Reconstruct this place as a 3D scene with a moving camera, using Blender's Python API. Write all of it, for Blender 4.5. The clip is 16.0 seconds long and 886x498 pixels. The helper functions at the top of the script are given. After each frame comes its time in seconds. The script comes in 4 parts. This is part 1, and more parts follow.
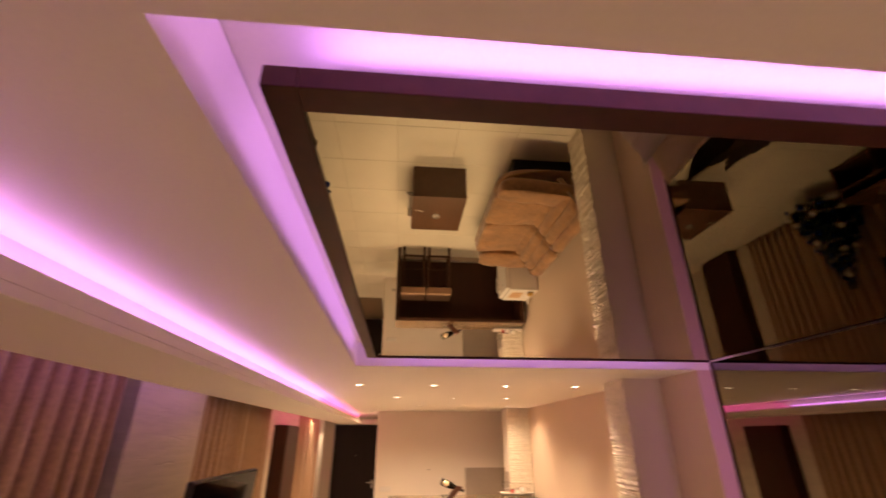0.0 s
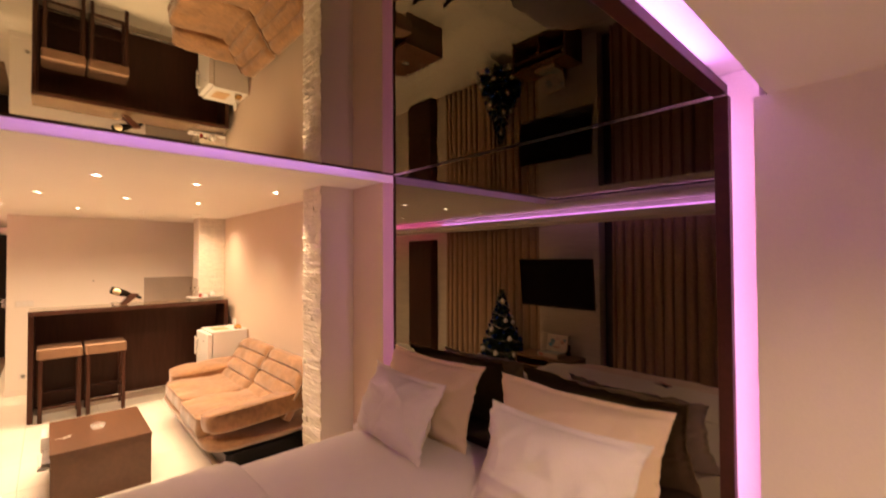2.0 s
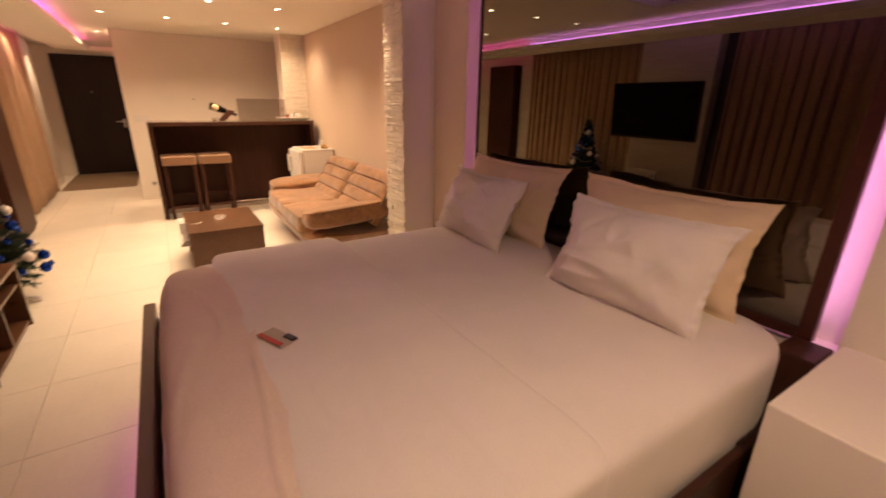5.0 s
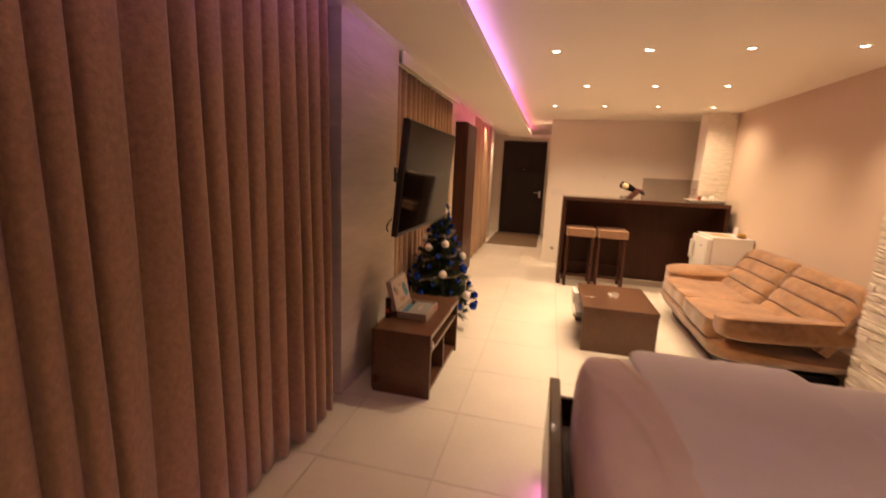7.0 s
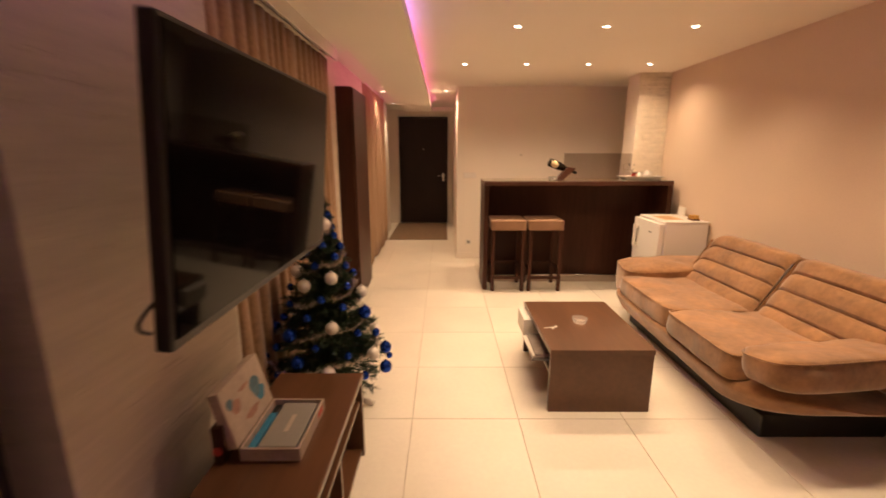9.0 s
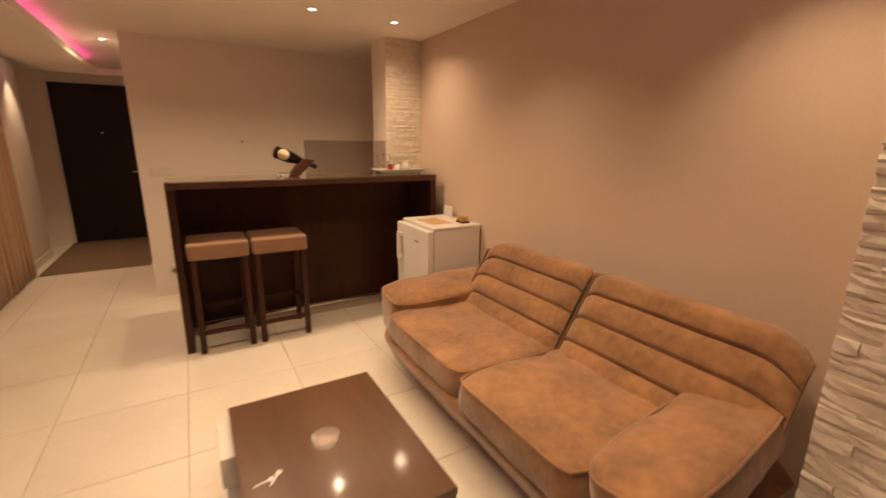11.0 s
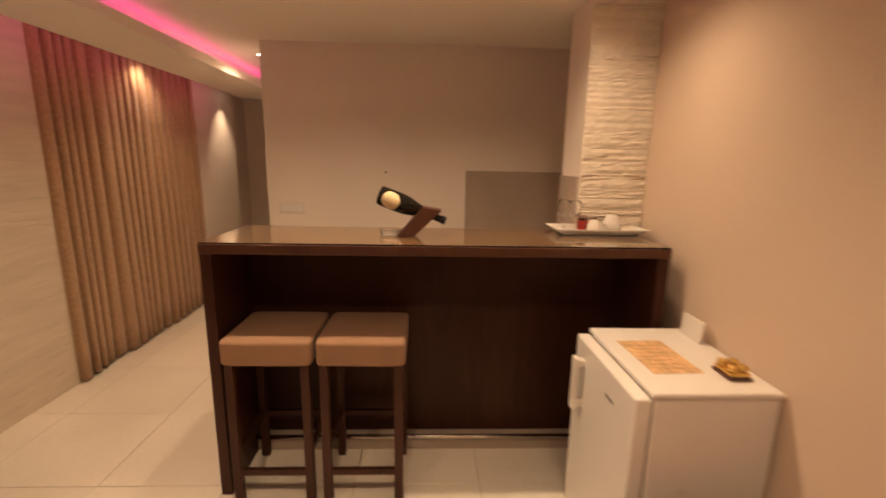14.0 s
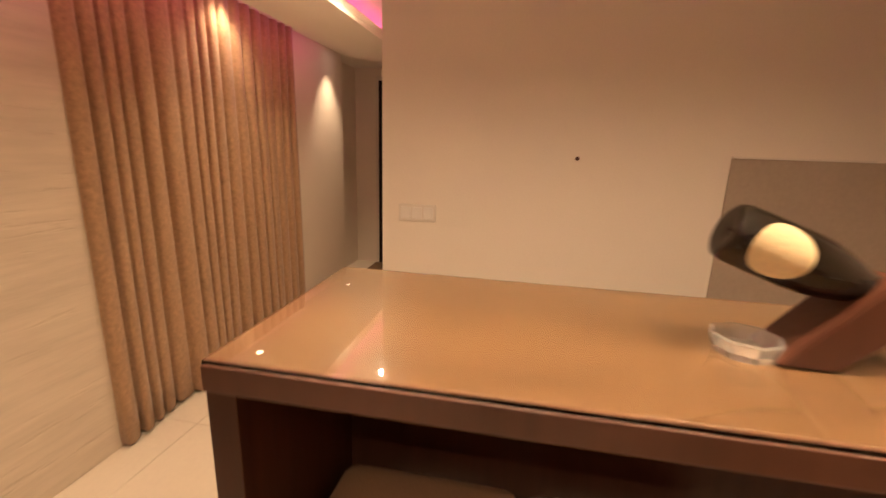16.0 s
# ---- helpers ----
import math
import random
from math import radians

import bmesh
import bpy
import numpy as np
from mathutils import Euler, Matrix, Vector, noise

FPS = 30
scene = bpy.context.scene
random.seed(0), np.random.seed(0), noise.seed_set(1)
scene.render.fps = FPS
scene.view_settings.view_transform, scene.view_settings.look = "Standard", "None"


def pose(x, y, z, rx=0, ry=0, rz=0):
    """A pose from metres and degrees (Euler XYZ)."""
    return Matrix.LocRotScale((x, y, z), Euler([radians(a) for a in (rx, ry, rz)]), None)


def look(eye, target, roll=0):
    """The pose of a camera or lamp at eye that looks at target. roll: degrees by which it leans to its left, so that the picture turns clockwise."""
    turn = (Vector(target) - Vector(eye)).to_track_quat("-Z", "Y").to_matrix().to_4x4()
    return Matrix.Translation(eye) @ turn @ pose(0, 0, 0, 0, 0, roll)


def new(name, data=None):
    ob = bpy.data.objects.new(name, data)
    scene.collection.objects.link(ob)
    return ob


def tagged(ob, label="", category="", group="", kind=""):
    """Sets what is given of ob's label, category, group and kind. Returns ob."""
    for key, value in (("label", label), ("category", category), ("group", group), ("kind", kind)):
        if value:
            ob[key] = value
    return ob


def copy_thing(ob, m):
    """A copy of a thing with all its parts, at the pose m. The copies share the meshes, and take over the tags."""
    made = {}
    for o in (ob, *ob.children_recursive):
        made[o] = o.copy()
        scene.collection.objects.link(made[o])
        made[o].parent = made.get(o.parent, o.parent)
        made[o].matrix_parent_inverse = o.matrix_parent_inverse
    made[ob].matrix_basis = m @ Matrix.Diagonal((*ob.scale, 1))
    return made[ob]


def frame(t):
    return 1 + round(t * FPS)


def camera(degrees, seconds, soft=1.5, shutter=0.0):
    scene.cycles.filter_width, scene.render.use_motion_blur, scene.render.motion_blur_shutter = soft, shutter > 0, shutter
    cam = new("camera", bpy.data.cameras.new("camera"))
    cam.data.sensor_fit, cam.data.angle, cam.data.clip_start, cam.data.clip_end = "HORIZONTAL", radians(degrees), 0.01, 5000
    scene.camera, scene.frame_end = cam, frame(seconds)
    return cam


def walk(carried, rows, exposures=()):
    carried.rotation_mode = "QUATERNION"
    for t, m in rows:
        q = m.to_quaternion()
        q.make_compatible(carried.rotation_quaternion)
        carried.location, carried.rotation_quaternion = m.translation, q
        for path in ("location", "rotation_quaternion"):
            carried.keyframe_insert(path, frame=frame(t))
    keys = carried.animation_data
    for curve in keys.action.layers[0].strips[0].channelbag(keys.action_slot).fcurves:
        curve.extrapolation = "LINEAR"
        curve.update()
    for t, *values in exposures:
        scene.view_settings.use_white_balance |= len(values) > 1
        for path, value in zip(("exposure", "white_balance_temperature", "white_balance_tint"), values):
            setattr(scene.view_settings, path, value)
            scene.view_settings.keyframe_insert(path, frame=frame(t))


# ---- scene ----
cam = camera(91.8, 16.0, soft=1.6, shutter=0.5)
PATH = [
    (0, (0.299, 0.075, 1.872), (0.472, 1.898, 2.674), -0.1),
    (0.5, (0.346, 0.079, 1.868), (0.917, 1.844, 2.616), -0.8),
    (1, (0.367, 0.065, 1.828), (1.381, 1.682, 2.421), -0.6),
    (1.5, (0.351, 0.078, 1.763), (1.597, 1.614, 2.059), -0.3),
    (2, (0.342, 0.07, 1.695), (1.694, 1.545, 1.735), -0.3),
    (2.5, (0.338, 0.053, 1.6), (1.754, 1.459, 1.471), -0.1),
    (3, (0.298, 0.042, 1.6), (1.729, 1.408, 1.308), 0.2),
    (5.3, (0.286, 0.108, 1.419), (1.152, 1.779, 0.742), 1.0),
    (5.5, (0.281, 0.135, 1.42), (0.99, 1.888, 0.768), 1.8),
    (6, (0.264, 0.182, 1.437), (0.492, 2.088, 0.873), 4.2),
    (6.5, (0.193, 0.27, 1.441), (-0.098, 2.169, 0.884), 4.1),
    (7, (0.017, 0.469, 1.426), (-0.447, 2.379, 1.059), 2.6),
    (7.5, (-0.098, 0.708, 1.454), (-0.596, 2.63, 1.215), 0.2),
    (8, (-0.138, 1.073, 1.473), (-0.637, 2.998, 1.263), 0.6),
    (8.5, (-0.227, 1.474, 1.45), (-0.528, 3.43, 1.157), 0.7),
    (9, (-0.232, 1.831, 1.436), (-0.235, 3.782, 0.997), -0.0),
    (9.5, (-0.123, 2.204, 1.392), (0.095, 4.129, 0.895), 1.2),
    (10, (-0.043, 2.535, 1.367), (0.497, 4.369, 0.778), 0.7),
    (10.2, (0.004, 2.669, 1.362), (0.702, 4.451, 0.784), 0.0),
    (12.3, (0.857, 3.583, 1.494), (1.92, 5.242, 1.152), -0.2),
    (12.5, (0.903, 3.683, 1.466), (1.897, 5.392, 1.159), 1.4),
    (13, (1.071, 3.914, 1.488), (1.648, 5.801, 1.167), 2.9),
    (13.5, (1.104, 4.198, 1.489), (1.462, 6.14, 1.168), 2.6),
    (14, (1.092, 4.521, 1.485), (1.165, 6.479, 1.087), 1.1),
    (14.5, (1.045, 4.898, 1.476), (0.819, 6.855, 1.126), 2.6),
    (15, (0.948, 5.21, 1.456), (0.528, 7.13, 1.088), 4.0),
    (15.5, (0.797, 5.507, 1.462), (0.336, 7.399, 1.008), 3.1),
    (16, (0.59, 5.77, 1.442), (0.234, 7.68, 0.971), 1.8),
]
EXPOSURES = [(0, 0.05), (0.5, 0.05), (1.5, 0.2), (2.5, 0.45), (3, 0.45), (5.5, -0.15), (6.5, 0.0), (7, -0.1), (7.5, -0.15), (8.5, -0.2), (9, -0.35), (10, -0.75), (12.5, -0.9), (13, -0.92), (13.5, -0.92), (14, -0.85), (14.5, -0.6), (15, -0.3), (15.5, -0.2), (16, -0.38)]
walk(cam, [(t, look(eye, target, roll)) for t, eye, target, roll in PATH], EXPOSURES)


# ---- world and light ----
world = bpy.data.worlds.new("world")
scene.world = world
world.use_nodes = True
world.node_tree.nodes["Background"].inputs[0].default_value = (0.02, 0.02, 0.03, 1)
world.node_tree.nodes["Background"].inputs[1].default_value = 0.3

CEIL = 2.26
WARM = (1.0, 0.69, 0.43)
PINK = (0.74, 0.30, 1.0)
ROSE = (1.0, 0.10, 0.33)
SPOTS = ([(-0.03 + 0.597 * i, 3.737, CEIL) for i in range(4)] + [(0.265 + 0.595 * i, 4.963, CEIL) for i in range(3)]
         + [(-0.03 + 0.59 * i, 6.219, CEIL) for i in range(4)] + [(0.85, -0.08, CEIL)] + [(-0.2, 8.07, CEIL), (-1.08, 8.14, CEIL), (-1.09, 9.63, CEIL)])
SPOT_WATTS = 46.0


def spot_lamp(x, y, z, watts, angle=138):
    data = bpy.data.lights.new("downlight_lamp", "SPOT")
    data.energy, data.color, data.spot_size, data.spot_blend, data.shadow_soft_size = watts, WARM, radians(angle), 0.85, 0.02
    ob = new("downlight_lamp", data)
    ob.matrix_world = look((x, y, z - 0.012), (x, y + 0.001, 0))
    return ob


def strip_lamp(a, b, towards, width, watts, color):
    """A straight LED strip from a to b that shines towards a direction."""
    a, b = Vector(a), Vector(b)
    data = bpy.data.lights.new("led_strip_lamp", "AREA")
    data.shape, data.size, data.size_y, data.energy, data.color = "RECTANGLE", (b - a).length, width, watts, color
    ob = new("led_strip_lamp", data)
    z = -Vector(towards).normalized()
    x = (b - a).normalized()
    y = z.cross(x)
    m = Matrix((x, y, z)).transposed().to_4x4()
    ob.matrix_world = Matrix.Translation((a + b) / 2) @ m
    return ob


for p in SPOTS:
    near_wall, over_bar, by_bed, hall = p[0] < -0.9, 6.0 < p[1] < 6.5, p[1] < 1, p[0] > -0.9 and p[1] > 7
    strength = (1.3 if p[1] > 9 else 0.5) if near_wall else 0.85 if over_bar and p[0] > 1.6 else 1.3 if over_bar else 1.6 if by_bed else 1.45 if hall else 1.25
    spot_lamp(*p, SPOT_WATTS * strength, 72 if p[1] > 9 else 146 if hall else 144 if by_bed else 112 if near_wall else 106 if p[1] < 4 else 148 if over_bar else 122)
# cove along the beam: purple over the bed, rose towards the entrance
MAGENTA = (1.0, 0.13, 0.55)
strip_lamp((-0.49, -1.5, 2.165), (-0.49, 5.0, 2.165), (-0.4, 0, 1), 0.03, 5.0, PINK)
strip_lamp((-0.49, 5.0, 2.165), (-0.49, 6.6, 2.165), (-0.4, 0, 1), 0.03, 1.4, MAGENTA)
strip_lamp((-0.49, 6.6, 2.165), (-0.49, 9.35, 2.165), (-0.4, 0, 1), 0.03, 2.2, ROSE)
# slot above the curtains
strip_lamp((-0.87, -1.5, 2.20), (-0.87, 3.6, 2.20), (-1, 0, -0.1), 0.03, 2.2, PINK)
strip_lamp((-0.87, 5.6, 2.20), (-0.87, 9.35, 2.20), (-1, 0, -0.1), 0.03, 3.2, ROSE)
# recess round the ceiling mirror and niche behind the wall mirror
strip_lamp((0.17, 0.58, 2.345), (2.1, 0.58, 2.345), (0, -1, 0.3), 0.03, 3.4, PINK)
strip_lamp((0.16, 2.5, 2.345), (2.1, 2.5, 2.345), (0, 1, 0.3), 0.03, 1.4, PINK)
strip_lamp((0.18, 0.6, 2.345), (0.18, 2.5, 2.345), (-1, 0, 0.3), 0.03, 1.3, PINK)
strip_lamp((2.21, 0.6, 0.7), (2.21, 0.6, 2.28), (0.3, -1, 0), 0.03, 2.0, (0.92, 0.34, 0.88))
strip_lamp((2.21, 2.5, 0.7), (2.21, 2.5, 2.28), (0.3, 1, 0), 0.03, 0.6, (0.92, 0.34, 0.88))
# under the foot of the bed
strip_lamp((0.12, 0.7, 0.05), (0.12, 2.3, 0.05), (-1, 0, -0.5), 0.02, 1.4, (1.0, 0.25, 0.7))


# ---- materials ----
def material(name, color, rough=0.6, metal=0.0, var=0.12, scale=6.0, grain=60.0, bump=0.02, stretch=(1, 1, 1), spec=0.5, coat=0.0, sheen=0.0, dist=0.01):
    """A surface with variation at two scales and fine relief."""
    m = bpy.data.materials.new(name)
    m.use_nodes = True
    nt = m.node_tree
    bsdf = nt.nodes["Principled BSDF"]
    tc = nt.nodes.new("ShaderNodeTexCoord")
    mp = nt.nodes.new("ShaderNodeMapping")
    mp.inputs["Scale"].default_value = stretch
    nt.links.new(tc.outputs["Object"], mp.inputs[0])
    big, fine = nt.nodes.new("ShaderNodeTexNoise"), nt.nodes.new("ShaderNodeTexNoise")
    for n, s, d in ((big, scale, 3), (fine, grain, 4)):
        n.inputs["Scale"].default_value, n.inputs["Detail"].default_value = s, d
        nt.links.new(mp.outputs[0], n.inputs["Vector"])
    mix = nt.nodes.new("ShaderNodeMix")
    mix.data_type = "FLOAT"
    mix.inputs[0].default_value = 0.4
    nt.links.new(big.outputs["Fac"], mix.inputs[2])
    nt.links.new(fine.outputs["Fac"], mix.inputs[3])
    ramp = nt.nodes.new("ShaderNodeValToRGB")
    lo, hi = max(0.0, 1 - 2.2 * var), 1 + 2.2 * var
    ramp.color_ramp.elements[0].position, ramp.color_ramp.elements[1].position = 0.25, 0.75
    ramp.color_ramp.elements[0].color = (*[min(1, c * lo) for c in color], 1)
    ramp.color_ramp.elements[1].color = (*[min(1, c * hi) for c in color], 1)
    nt.links.new(mix.outputs[0], ramp.inputs[0])
    nt.links.new(ramp.outputs[0], bsdf.inputs["Base Color"])
    rr = nt.nodes.new("ShaderNodeMapRange")
    rr.inputs["To Min"].default_value, rr.inputs["To Max"].default_value = max(0.02, rough - 0.08), min(1, rough + 0.08)
    nt.links.new(big.outputs["Fac"], rr.inputs["Value"])
    nt.links.new(rr.outputs[0], bsdf.inputs["Roughness"])
    bsdf.inputs["Metallic"].default_value = metal
    bsdf.inputs["Specular IOR Level"].default_value = spec
    bsdf.inputs["Coat Weight"].default_value = coat
    bsdf.inputs["Coat Roughness"].default_value = 0.08
    bsdf.inputs["Sheen Weight"].default_value = sheen
    if bump:
        b = nt.nodes.new("ShaderNodeBump")
        b.inputs["Strength"].default_value, b.inputs["Distance"].default_value = min(1, bump * 10), dist
        nt.links.new(mix.outputs[0], b.inputs["Height"])
        nt.links.new(b.outputs[0], bsdf.inputs["Normal"])
    return m


def random_tint(m, amount):
    """Pieces differ a little in value, by Object Info's Random."""
    nt = m.node_tree
    bsdf = nt.nodes["Principled BSDF"]
    src = bsdf.inputs["Base Color"].links[0].from_socket
    info, rng, mul = nt.nodes.new("ShaderNodeObjectInfo"), nt.nodes.new("ShaderNodeMapRange"), nt.nodes.new("ShaderNodeHueSaturation")
    rng.inputs["To Min"].default_value, rng.inputs["To Max"].default_value = 1 - amount, 1 + amount
    nt.links.new(info.outputs["Random"], rng.inputs["Value"])
    nt.links.new(rng.outputs[0], mul.inputs["Value"])
    nt.links.new(src, mul.inputs["Color"])
    nt.links.new(mul.outputs[0], bsdf.inputs["Base Color"])
    return m


def glow(name, color, strength):
    m = bpy.data.materials.new(name)
    m.use_nodes = True
    b = m.node_tree.nodes["Principled BSDF"]
    b.inputs["Base Color"].default_value = (*color, 1)
    b.inputs["Emission Color"].default_value = (*color, 1)
    b.inputs["Emission Strength"].default_value = strength
    return m


def plain(name, color, rough, metal=0.0, trans=0.0, ior=1.45):
    m = bpy.data.materials.new(name)
    m.use_nodes = True
    b = m.node_tree.nodes["Principled BSDF"]
    b.inputs["Base Color"].default_value = (*color, 1)
    b.inputs["Roughness"].default_value, b.inputs["Metallic"].default_value = rough, metal
    b.inputs["Transmission Weight"].default_value, b.inputs["IOR"].default_value = trans, ior
    return m


# darker, warmer version of the M_WALL tone, for the wall along the sofa
M_WALL_WARM = material("darker_warm_plaster", (0.69, 0.545, 0.42), 0.75, var=0.03, scale=1.2, grain=110, bump=0.01, spec=0.3)
M_WALL = material("painted_plaster", (0.86, 0.78, 0.68), 0.75, var=0.02, scale=1.5, grain=120, bump=0.01, spec=0.3)
M_CEIL = material("ceiling_paint", (0.90, 0.85, 0.78), 0.6, var=0.015, scale=1.2, grain=100, bump=0.006, spec=0.4)
M_TILE = random_tint(material("cream_tile", (0.83, 0.76, 0.64), 0.34, var=0.03, scale=3, grain=40, bump=0.003, spec=0.5), 0.025)
M_GROUT = material("tile_grout", (0.58, 0.49, 0.38), 0.9, var=0.1, scale=10, grain=90)
M_STRIA = material("striated_stone_plaster", (0.67, 0.585, 0.48), 0.8, var=0.055, scale=2.2, grain=7, bump=0.05, stretch=(1, 0.7, 6), spec=0.3, dist=0.012)


def gouged(m):
    """Sparse horizontal chips and scars cut into a stone face."""
    nt = m.node_tree
    bump = nt.nodes["Bump"]
    tc, mp = nt.nodes.new("ShaderNodeTexCoord"), nt.nodes.new("ShaderNodeMapping")
    mp.inputs["Scale"].default_value = (3, 3, 26)
    scar, ramp, cut = nt.nodes.new("ShaderNodeTexNoise"), nt.nodes.new("ShaderNodeMapRange"), nt.nodes.new("ShaderNodeMath")
    scar.inputs["Scale"].default_value, scar.inputs["Detail"].default_value = 1.0, 3.0
    ramp.inputs["From Min"].default_value, ramp.inputs["From Max"].default_value = 0.62, 0.72
    ramp.inputs["To Max"].default_value = 0.45
    cut.operation = "SUBTRACT"
    nt.links.new(tc.outputs["Object"], mp.inputs[0])
    nt.links.new(mp.outputs[0], scar.inputs["Vector"])
    nt.links.new(scar.outputs["Fac"], ramp.inputs["Value"])
    nt.links.new(bump.inputs["Height"].links[0].from_socket, cut.inputs[0])
    nt.links.new(ramp.outputs[0], cut.inputs[1])
    nt.links.new(cut.outputs[0], bump.inputs["Height"])
    return m


gouged(M_STRIA)
M_STONE = random_tint(material("split_face_stone", (0.78, 0.70, 0.58), 0.85, var=0.05, scale=18, grain=80, bump=0.08, spec=0.3, dist=0.006), 0.03)
M_CURTAIN = material("brown_curtain_weave", (0.41, 0.258, 0.152), 0.9, var=0.14, scale=50, grain=150, bump=0.05, spec=0.2, sheen=0.3, dist=0.002)
M_DARK = material("dark_wenge_wood", (0.052, 0.019, 0.011), 0.42, var=0.22, scale=3, grain=30, bump=0.01, stretch=(1, 1, 0.12), spec=0.2)
M_BARTOP = material("brown_wood_top", (0.140, 0.070, 0.032), 0.35, var=0.16, scale=4, grain=22, bump=0.004, stretch=(0.12, 1, 1), coat=0.25)
M_BROWN = material("brown_laminate", (0.112, 0.050, 0.023), 0.30, var=0.15, scale=5, grain=30, bump=0.004, stretch=(1, 0.15, 1), coat=0.25, spec=0.35)
M_FRAME = material("mirror_frame_wood", (0.060, 0.018, 0.012), 0.42, var=0.15, scale=5, grain=40, bump=0.004, spec=0.25)
M_FRAME_GREY = material("dark_grey_aluminium", (0.055, 0.045, 0.048), 0.45, var=0.08, scale=5, grain=60, bump=0.004)
M_SUEDE = material("tan_suede", (0.305, 0.155, 0.066), 0.80, var=0.25, scale=5.5, grain=30, bump=0.02, spec=0.25, sheen=0.5, dist=0.004)
M_SEAT = material("beige_stool_fabric", (0.30, 0.176, 0.106), 0.9, var=0.08, scale=6, grain=200, bump=0.02, spec=0.15, sheen=0.08, dist=0.002)
M_LINEN = material("white_bed_linen", (0.80, 0.725, 0.66), 0.85, var=0.03, scale=4, grain=180, bump=0.02, spec=0.2, sheen=0.2, dist=0.003)
M_CREAMP = material("cream_pillowcase", (0.78, 0.62, 0.42), 0.85, var=0.03, scale=4, grain=180, bump=0.02, spec=0.2, dist=0.003)
M_BLANKET = material("beige_blanket", (0.77, 0.62, 0.52), 0.9, var=0.04, scale=5, grain=120, bump=0.03, spec=0.2, dist=0.004)
M_BLACK = plain("black_glass_screen", (0.004, 0.004, 0.005), 0.06)
M_BLACK.node_tree.nodes["Principled BSDF"].inputs["Specular IOR Level"].default_value = 0.09
M_BLACKP = material("black_plastic", (0.012, 0.012, 0.013), 0.4, var=0.1)
M_WHITE = material("white_enamel", (0.80, 0.76, 0.70), 0.3, var=0.012, scale=3, grain=60, bump=0.002)
M_WPLAST = material("white_plastic", (0.78, 0.72, 0.64), 0.4, var=0.02)
M_CHROME = plain("chrome", (0.8, 0.78, 0.75), 0.15, 1.0)
M_GLASS = plain("clear_glass", (1, 1, 1), 0.0, 0, 1.0, 1.16)
M_LED = glow("violet_led", PINK, 6.0)
M_CUT = plain("cut_glass", (0.95, 0.94, 0.92), 0.03, 0, 0.90, 1.5)
M_PANE = plain("green_edged_glass", (0.93, 0.98, 0.94), 0.0, 0, 1.0, 1.33)
M_MIRROR = plain("bronze_mirror", (0.31, 0.29, 0.215), 0.012, 1.0)
M_MIRROR_D = plain("dark_bronze_mirror", (0.185, 0.168, 0.142), 0.012, 1.0)
M_GREYP = material("grey_brown_panel", (0.44, 0.36, 0.29), 0.45, var=0.05, scale=3, grain=60, bump=0.004)
M_DOOR = material("black_brown_door", (0.020, 0.011, 0.009), 0.45, var=0.2, scale=4, grain=50, bump=0.01, stretch=(1, 1, 0.1), spec=0.3)
M_MAT = material("coir_doormat", (0.20, 0.13, 0.075), 0.95, var=0.15, scale=20, grain=150, bump=0.06)
M_LAMP = glow("downlight_lamp_glass", (1.0, 0.86, 0.66), 30)
M_CARD = material("printed_card", (0.27, 0.22, 0.19), 0.5, var=0.14, scale=12, grain=60)
M_BLUE = plain("blue_bauble", (0.015, 0.06, 0.42), 0.12, 0.85)
M_PEARL = material("pearl_bauble", (0.72, 0.66, 0.60), 0.35, metal=0.2, var=0.1, scale=40, grain=200, bump=0.03)
M_NEEDLE = material("fir_needles", (0.030, 0.060, 0.030), 0.7, var=0.3, scale=12, grain=80, bump=0)
M_TINSEL = material("white_tinsel", (0.45, 0.38, 0.31), 0.5, metal=0.1, var=0.1, scale=30)
M_BOTTLE = plain("dark_bottle_glass", (0.010, 0.008, 0.006), 0.06)
M_LABEL = material("cream_label", (0.80, 0.66, 0.40), 0.6, var=0.06, scale=30, grain=120)
M_STAND = material("red_brown_wood", (0.085, 0.03, 0.016), 0.4, var=0.15, scale=8, grain=40, stretch=(1, 1, 0.2))
M_PORC = material("white_porcelain", (0.80, 0.76, 0.70), 0.2, var=0.01)
M_RED = material("red_print", (0.50, 0.05, 0.04), 0.4, var=0.1)
M_ORANGE = material("orange_menu_paper", (0.70, 0.44, 0.23), 0.6, var=0.22, scale=16, grain=60)
M_CARTON = material("printed_pale_carton", (0.46, 0.36, 0.29), 0.5, var=0.10, scale=14, grain=60)
M_BLUEP = material("bright_blue_print", (0.03, 0.20, 0.34), 0.4, var=0.12, scale=20)
M_PRINTL = material("pale_brown_print", (0.56, 0.33, 0.17), 0.6, var=0.2, scale=30)
M_TEAL = material("teal_print", (0.09, 0.17, 0.22), 0.5, var=0.2, scale=30)
M_GREY = material("grey_card", (0.26, 0.24, 0.21), 0.55, var=0.05)
M_GOLD = plain("gold_foil", (0.75, 0.5, 0.16), 0.3, 1.0)
M_PRINT = material("faded_red_print", (0.36, 0.19, 0.14), 0.5, var=0.2, scale=25)


